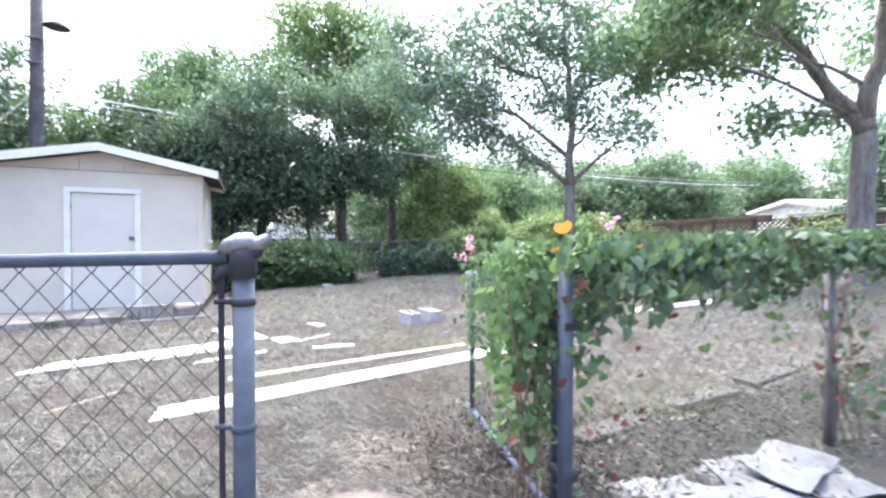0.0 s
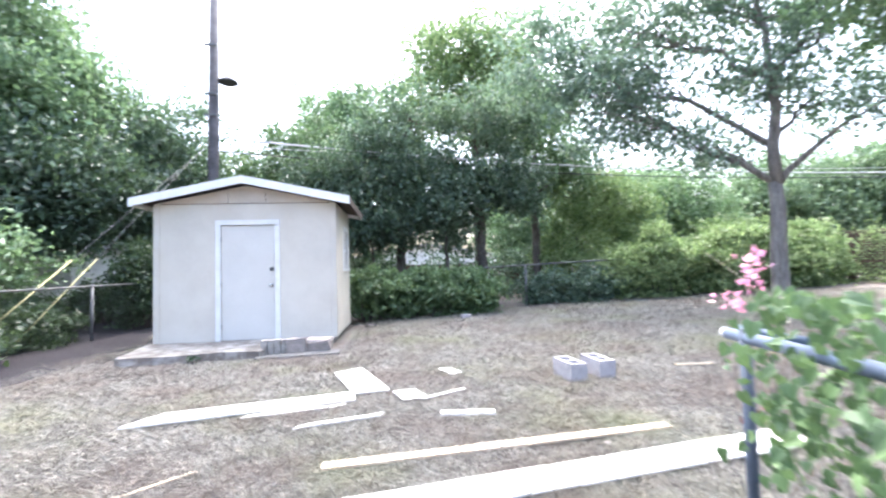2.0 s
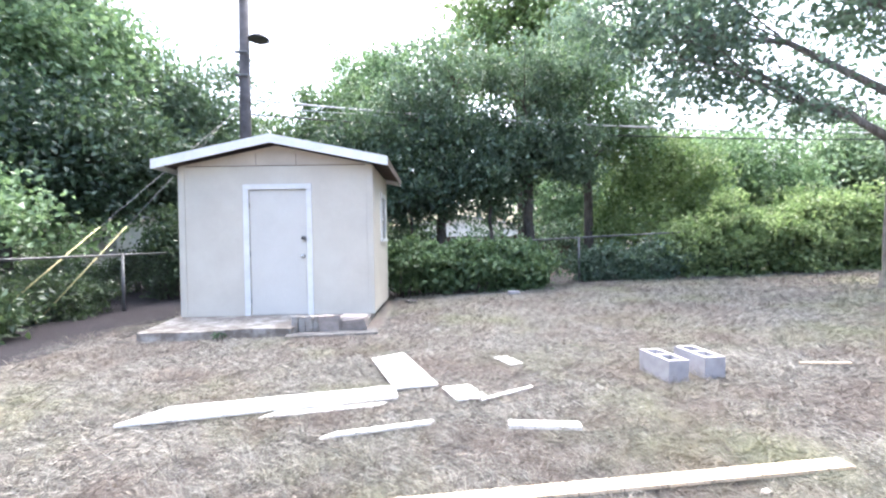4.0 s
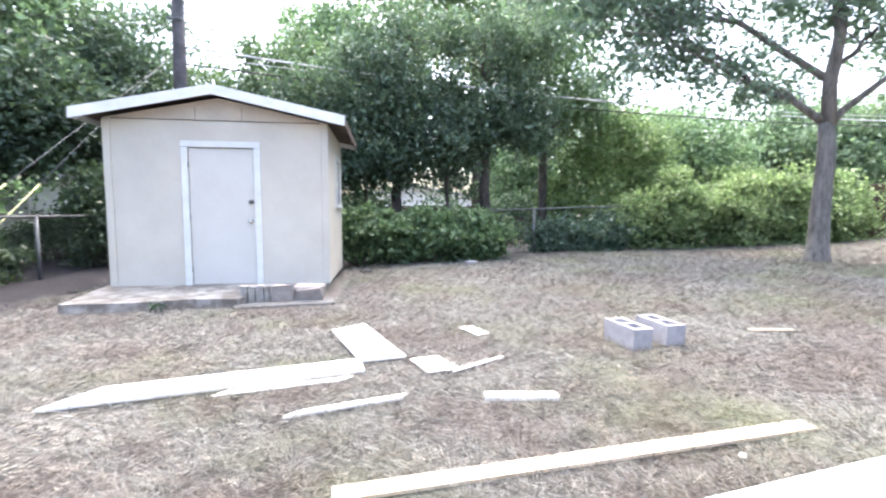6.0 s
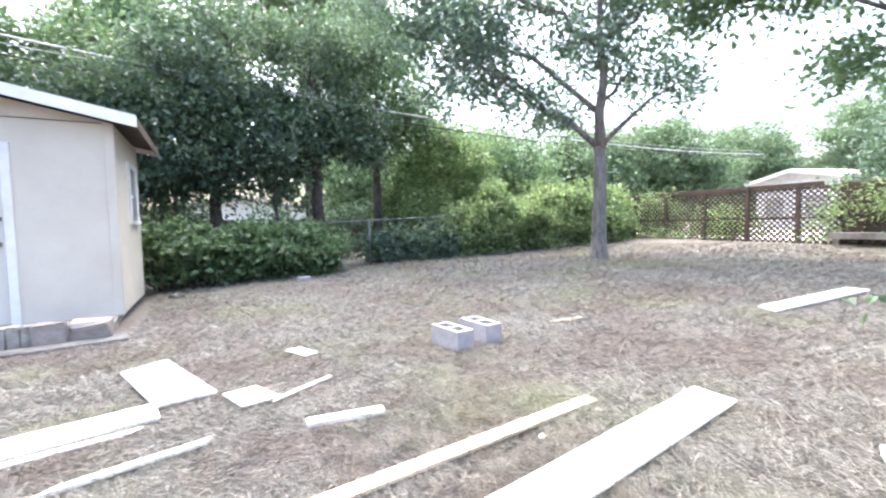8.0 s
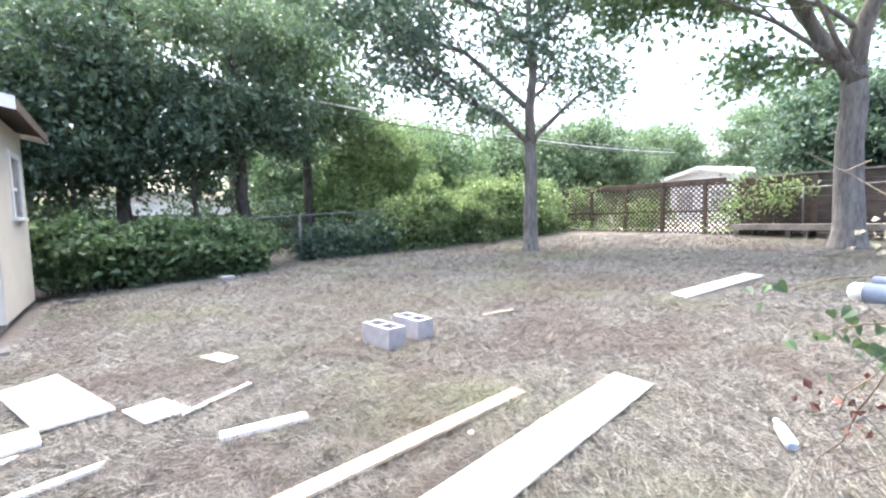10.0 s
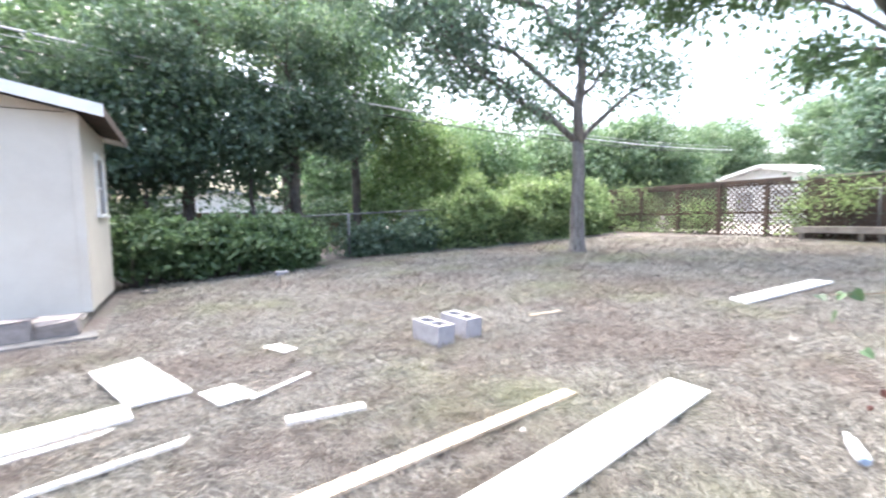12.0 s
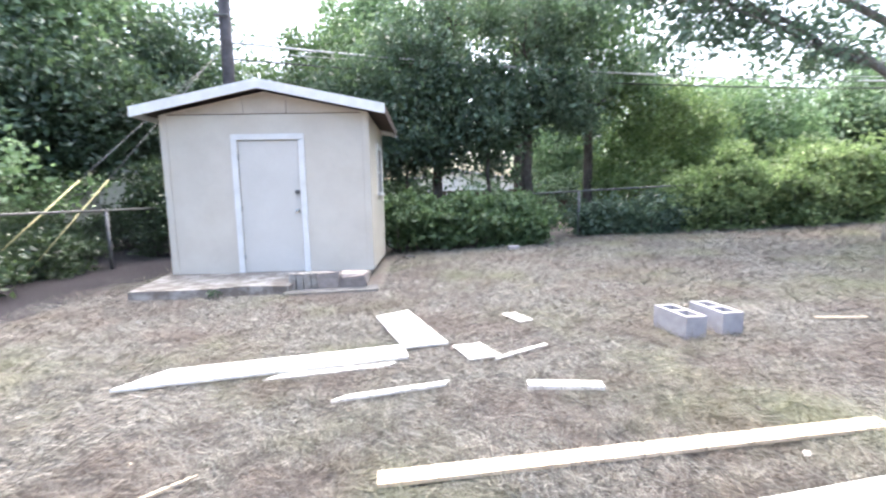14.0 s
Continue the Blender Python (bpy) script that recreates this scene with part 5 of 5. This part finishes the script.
# ---- small things on the ground ----
def bottle():
    t = thing("bottle", "empty cloudy plastic bottle lying on the grass", "bottle", (3.53, 3.86, height(3.53, 3.86) + 0.036), 209)
    part("body", tube(bmesh.new(), [(0, 0, 0), (0.015, 0, 0), (0.05, 0, 0), (0.17, 0, 0), (0.20, 0, 0), (0.235, 0, 0), (0.245, 0, 0)][::1], [0.014, 0.014, 0.027, 0.031, 0.031, 0.029, 0.023], 16), M_BOTTLE, t)
    part("cap", tube(bmesh.new(), [(-0.022, 0, 0), (0.0, 0, 0)], [0.016, 0.016], 14), M_BOTTLE, t)
    part("base", tube(bmesh.new(), [(0.2452, 0, 0), (0.252, 0, 0)], [0.022, 0.016], 14), M_CAPBLUE, t)


bottle()
for (x, y, s, mat, lab) in ((2.34, 4.86, 0.03, M_PAPER, "crumpled pale wrapper on the grass"), (0.32, 11.55, 0.14, M_DARKITEM, "crumpled black plastic scrap by the hedge")):
    bm = bmesh.new()
    bmesh.ops.create_icosphere(bm, subdivisions=2, radius=s, matrix=Matrix.Diagonal((1, 0.7, 0.4, 1)))
    for v in bm.verts:
        v.co *= 1 + 0.35 * noise.noise(v.co * 14)
    tagged(place("scrap", bm, mat), lab, "litter").matrix_world = pose(x, y, height(x, y) + s * 0.3, 0, 0, 30)
# concrete edging inside the front fence
for i in range(3):
    bm = boxed((-0.37, -0.09, 0), (0.37, 0.09, 0.05), None, 0.012)
    for v in bm.verts:
        v.co += Vector(rs.normal(size=3)) * 0.006
    x = 2.75 + i * 0.95
    tagged(place("edging_stone", bm, M_EDGE), "flat concrete edging stone sunk in the grass", "edging", "edging stones").matrix_world = pose(x, 2.62 + 0.08 * i, height(x, 2.7) - 0.02, 0, 0, 5 + rs.normal() * 2)
# discarded white sheets by the fence
for at, yaw, w, d, tl in (((2.50, 1.93, 0.035), -8, 1.10, 0.30, 2), ((3.05, 1.78, 0.05), -22, 0.70, 0.36, 3), ((3.12, 1.82, 0.095), 10, 0.46, 0.28, 5)):
    bm = bmesh.new()
    lay = [[[bm.verts.new((w * (i / 8 - 0.5), d * (j / 4 - 0.5), 0.016 * math.sin(i * 1.3 + j * 0.9 + w * 7) + 0.008 * k)) for j in range(5)] for i in range(9)] for k in range(2)]
    for i in range(8):
        for j in range(4):
            for k in range(2):
                q = [lay[k][i][j], lay[k][i + 1][j], lay[k][i + 1][j + 1], lay[k][i][j + 1]]
                bm.faces.new(q if k else q[::-1])
    rim = [(i, 0) for i in range(9)] + [(8, j) for j in range(1, 5)] + [(i, 4) for i in range(7, -1, -1)] + [(0, j) for j in range(3, 0, -1)]
    for (a, b), (c, e) in zip(rim, rim[1:] + rim[:1]):
        bm.faces.new((lay[0][a][b], lay[0][c][e], lay[1][c][e], lay[1][a][b]))
    tagged(place("sheet", bm, M_SHEET), "curled white sheet of discarded board", "sheet", "discarded sheets").matrix_world = pose(*at, tl, -2, yaw)
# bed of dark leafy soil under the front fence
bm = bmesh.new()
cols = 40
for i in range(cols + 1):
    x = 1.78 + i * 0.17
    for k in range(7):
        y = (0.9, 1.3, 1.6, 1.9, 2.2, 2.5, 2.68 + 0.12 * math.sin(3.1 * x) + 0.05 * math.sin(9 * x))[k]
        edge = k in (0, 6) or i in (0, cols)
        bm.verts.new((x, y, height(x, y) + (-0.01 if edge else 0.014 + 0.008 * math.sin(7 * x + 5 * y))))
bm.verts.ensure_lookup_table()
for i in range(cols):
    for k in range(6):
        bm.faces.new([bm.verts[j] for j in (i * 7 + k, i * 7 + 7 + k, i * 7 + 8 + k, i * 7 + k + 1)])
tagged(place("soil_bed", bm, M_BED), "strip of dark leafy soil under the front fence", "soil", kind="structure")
# pale paving in the yard beyond the lattice
bm = bmesh.new()
grid = [[bm.verts.new((x, y, height(x, y) + 0.03)) for y in range(9, 25)] for x in (15.6, 17, 19, 21, 23, 25, 26.2)]
for i in range(6):
    for k in range(15):
        bm.faces.new((grid[i][k], grid[i + 1][k], grid[i + 1][k + 1], grid[i][k + 1]))
tagged(place("pavement", bm, M_CONCRETE), "pale concrete paving beyond the lattice fence", "paving", kind="structure")
# dark mulch strip along the side fence, widened and blackened for tree shade
bm = bmesh.new()
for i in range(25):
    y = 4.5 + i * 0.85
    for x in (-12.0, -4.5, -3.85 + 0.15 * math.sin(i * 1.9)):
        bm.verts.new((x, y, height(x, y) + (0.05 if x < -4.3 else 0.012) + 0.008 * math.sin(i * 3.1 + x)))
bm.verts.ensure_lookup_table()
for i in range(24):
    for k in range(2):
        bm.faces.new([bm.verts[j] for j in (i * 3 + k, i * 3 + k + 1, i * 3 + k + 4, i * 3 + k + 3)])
tagged(place("mulch", bm, M_MULCH), "dark mulch and leaf litter along the side fence, tree shade in its colour", "mulch", kind="structure")

# ---- grass and litter ----
def grass():
    rng = np.random.default_rng(3)
    n = 1150000
    rad = 0.5 + 15.2 * rng.random(n) ** 1.3
    ang = rng.uniform(-1.6, 1.75, n)
    x, y = 0.9 + rad * np.sin(ang), 2.2 + rad * np.cos(ang)
    tuft = 0.5 + 0.5 * np.sin(3.3 * x + 1.7 * np.sin(2.1 * y)) * np.cos(2.9 * y + 1.3 * np.sin(1.9 * x))
    keep = (rng.random(n) < 0.5 + 0.5 * tuft) & (y < 13.6) & (x > -4.0 - 0.25 * np.sin(2.3 * y)) & (x < 14.5) & ~((x > -3.5) & (x < 0.0) & (y > 8.7)) & ~(rng.random(n) < 0.93 * np.clip(1.9 - 1.9 * np.hypot(x - 1.1, 0.7 * (y - 2.4)) + 0.25 * np.sin(5 * y + 3 * x), 0, 1)) & ~((x > 1.75) & (y < 2.65 + 0.12 * np.sin(3.1 * x)) & (rng.random(n) < 0.92))
    x, y, rad = x[keep], y[keep], rad[keep]
    n = len(x)
    z = np.array([height(a, b) for a, b in zip(x, y)])
    yaw = rng.uniform(0, math.tau, n)
    ln = rng.uniform(0.04, 0.15, n) * (1 + 0.02 * rad)
    rise = ln * np.abs(rng.normal(0.2, 0.24, n)).clip(0.03, 0.9)
    w = rng.uniform(0.0005, 0.0016, n) * (1 + 0.11 * rad)
    dx, dy = np.cos(yaw), np.sin(yaw)
    flat = np.sqrt((ln ** 2 - rise ** 2).clip(1e-4))
    a = np.stack([x - dy * w, y + dx * w, z - 0.005], 1)
    b = np.stack([x + dy * w, y - dx * w, z + 0.001], 1)
    c = np.stack([x + dx * flat, y + dy * flat, z + rise], 1)
    v = np.stack([a, b, c], 1).reshape(-1, 3)
    f = np.arange(n * 3).reshape(-1, 3)
    arrays("dry_grass", v.tolist(), f.tolist(), M_STRAW)
    tagged(bpy.data.objects["dry_grass"], "matted dry straw-coloured grass", "grass", kind="stuff")
    # standing tufts of longer dry blades
    k = 8200
    rad = 0.9 + 13.5 * rng.random(k) ** 1.15
    ang = rng.uniform(-1.5, 1.7, k)
    x, y = 0.9 + rad * np.sin(ang), 2.2 + rad * np.cos(ang)
    ok = (y < 13.4) & (x > -4.0) & (x < 14.3) & (y > 2.6) & ~((x > -3.6) & (x < 0.1) & (y > 8.4)) & ~((np.abs(x - 1.0) < 0.6) & (y < 3.6))
    x, y, rad = x[ok], y[ok], rad[ok]
    per = 34
    tall = np.repeat(rng.uniform(0.04, 0.13, len(x)), per)
    wide = np.repeat(rng.uniform(0.02, 0.07, len(x)), per)
    z = np.repeat(np.array([height(a, b) for a, b in zip(x, y)]), per)
    x, y, rad = np.repeat(x, per), np.repeat(y, per), np.repeat(rad, per)
    n = len(x)
    yaw, out = rng.uniform(0, math.tau, n), rng.random(n)
    dx, dy = np.cos(yaw), np.sin(yaw)
    x, y = x + dx * wide * out, y + dy * wide * out
    reach, rise, w = tall * rng.uniform(0.2, 1.1, n), tall * rng.uniform(0.35, 1.2, n), rng.uniform(0.0006, 0.0015, n) * (1 + 0.09 * rad)
    a = np.stack([x - dy * w, y + dx * w, z - 0.005], 1)
    b = np.stack([x + dy * w, y - dx * w, z - 0.005], 1)
    c = np.stack([x + dx * reach, y + dy * reach, z + rise], 1)
    v = np.stack([a, b, c], 1).reshape(-1, 3)
    arrays("grass_tufts", v.tolist(), np.arange(n * 3).reshape(-1, 3).tolist(), M_STRAW)
    tagged(bpy.data.objects["grass_tufts"], "upright tufts of dry straw-coloured grass", "grass", kind="stuff")
    m = 4200
    x, y = rng.uniform(-4, 12, m), rng.uniform(3, 13.4, m)
    front = rng.random(m) < 0.16
    x, y = np.where(front, rng.uniform(1.2, 3.4, m), x), np.where(front, rng.uniform(1.9, 3.4, m), y)
    wild = rng.random(m) < 0.25
    x, y = np.where(wild, rng.uniform(2.0, 6.0, m), x), np.where(wild, rng.uniform(1.5, 2.6, m), y)
    ok = ~((x > -3.5) & (x < 0.0) & (y > 8.7))
    pts = np.stack([x, y, [height(a, b) + 0.015 for a, b in zip(x, y)]], 1)[ok]
    v, f = leaves(pts, 0.02, rng, 0, 1.6, 0.2)
    tagged(arrays("leaf_litter", v, f, M_FALLEN), "scattered brown fallen leaves", "leaves", kind="stuff")
    # dead brown stalks by the gate
    m = 5600
    x, y = 1.86 + rng.normal(size=m) * 0.28, 2.42 + rng.normal(size=m) * 0.36
    pts = np.stack([x, y, 0.02 + 0.22 * rng.random(m) ** 2.2], 1)
    far_w = rng.random(m) < 0.4
    pts[far_w] = np.stack([rng.uniform(2.1, 6.0, far_w.sum()), 2.35 + rng.normal(size=far_w.sum()) * 0.22, 0.02 + 0.16 * rng.random(far_w.sum()) ** 2], 1)
    v, f = leaves(pts, 0.0105, rng, -0.4, 4.2, 0.1)
    tagged(arrays("dead_weeds", v, f, M_LITTER), "tangle of dead brown weeds beside the gate", "weeds", kind="stuff")
    m = 2600
    x, y = rng.uniform(1.9, 7.0, m), 2.2 + rng.normal(size=m) * 0.32
    pts = np.stack([x, y, [height(a, b) for a, b in zip(x, y)]], 1)
    pts[:, 2] += 0.02 + 0.13 * rng.random(m) ** 2 * (0.5 + 0.5 * np.sin(4 * x) * np.cos(5 * y))
    v, f = leaves(pts, 0.012, rng, -0.6, 3.6, 0.1)
    tagged(arrays("weeds", v, f, M_WEED), "low grey-green weeds along the front fence", "weeds", kind="stuff")


grass()
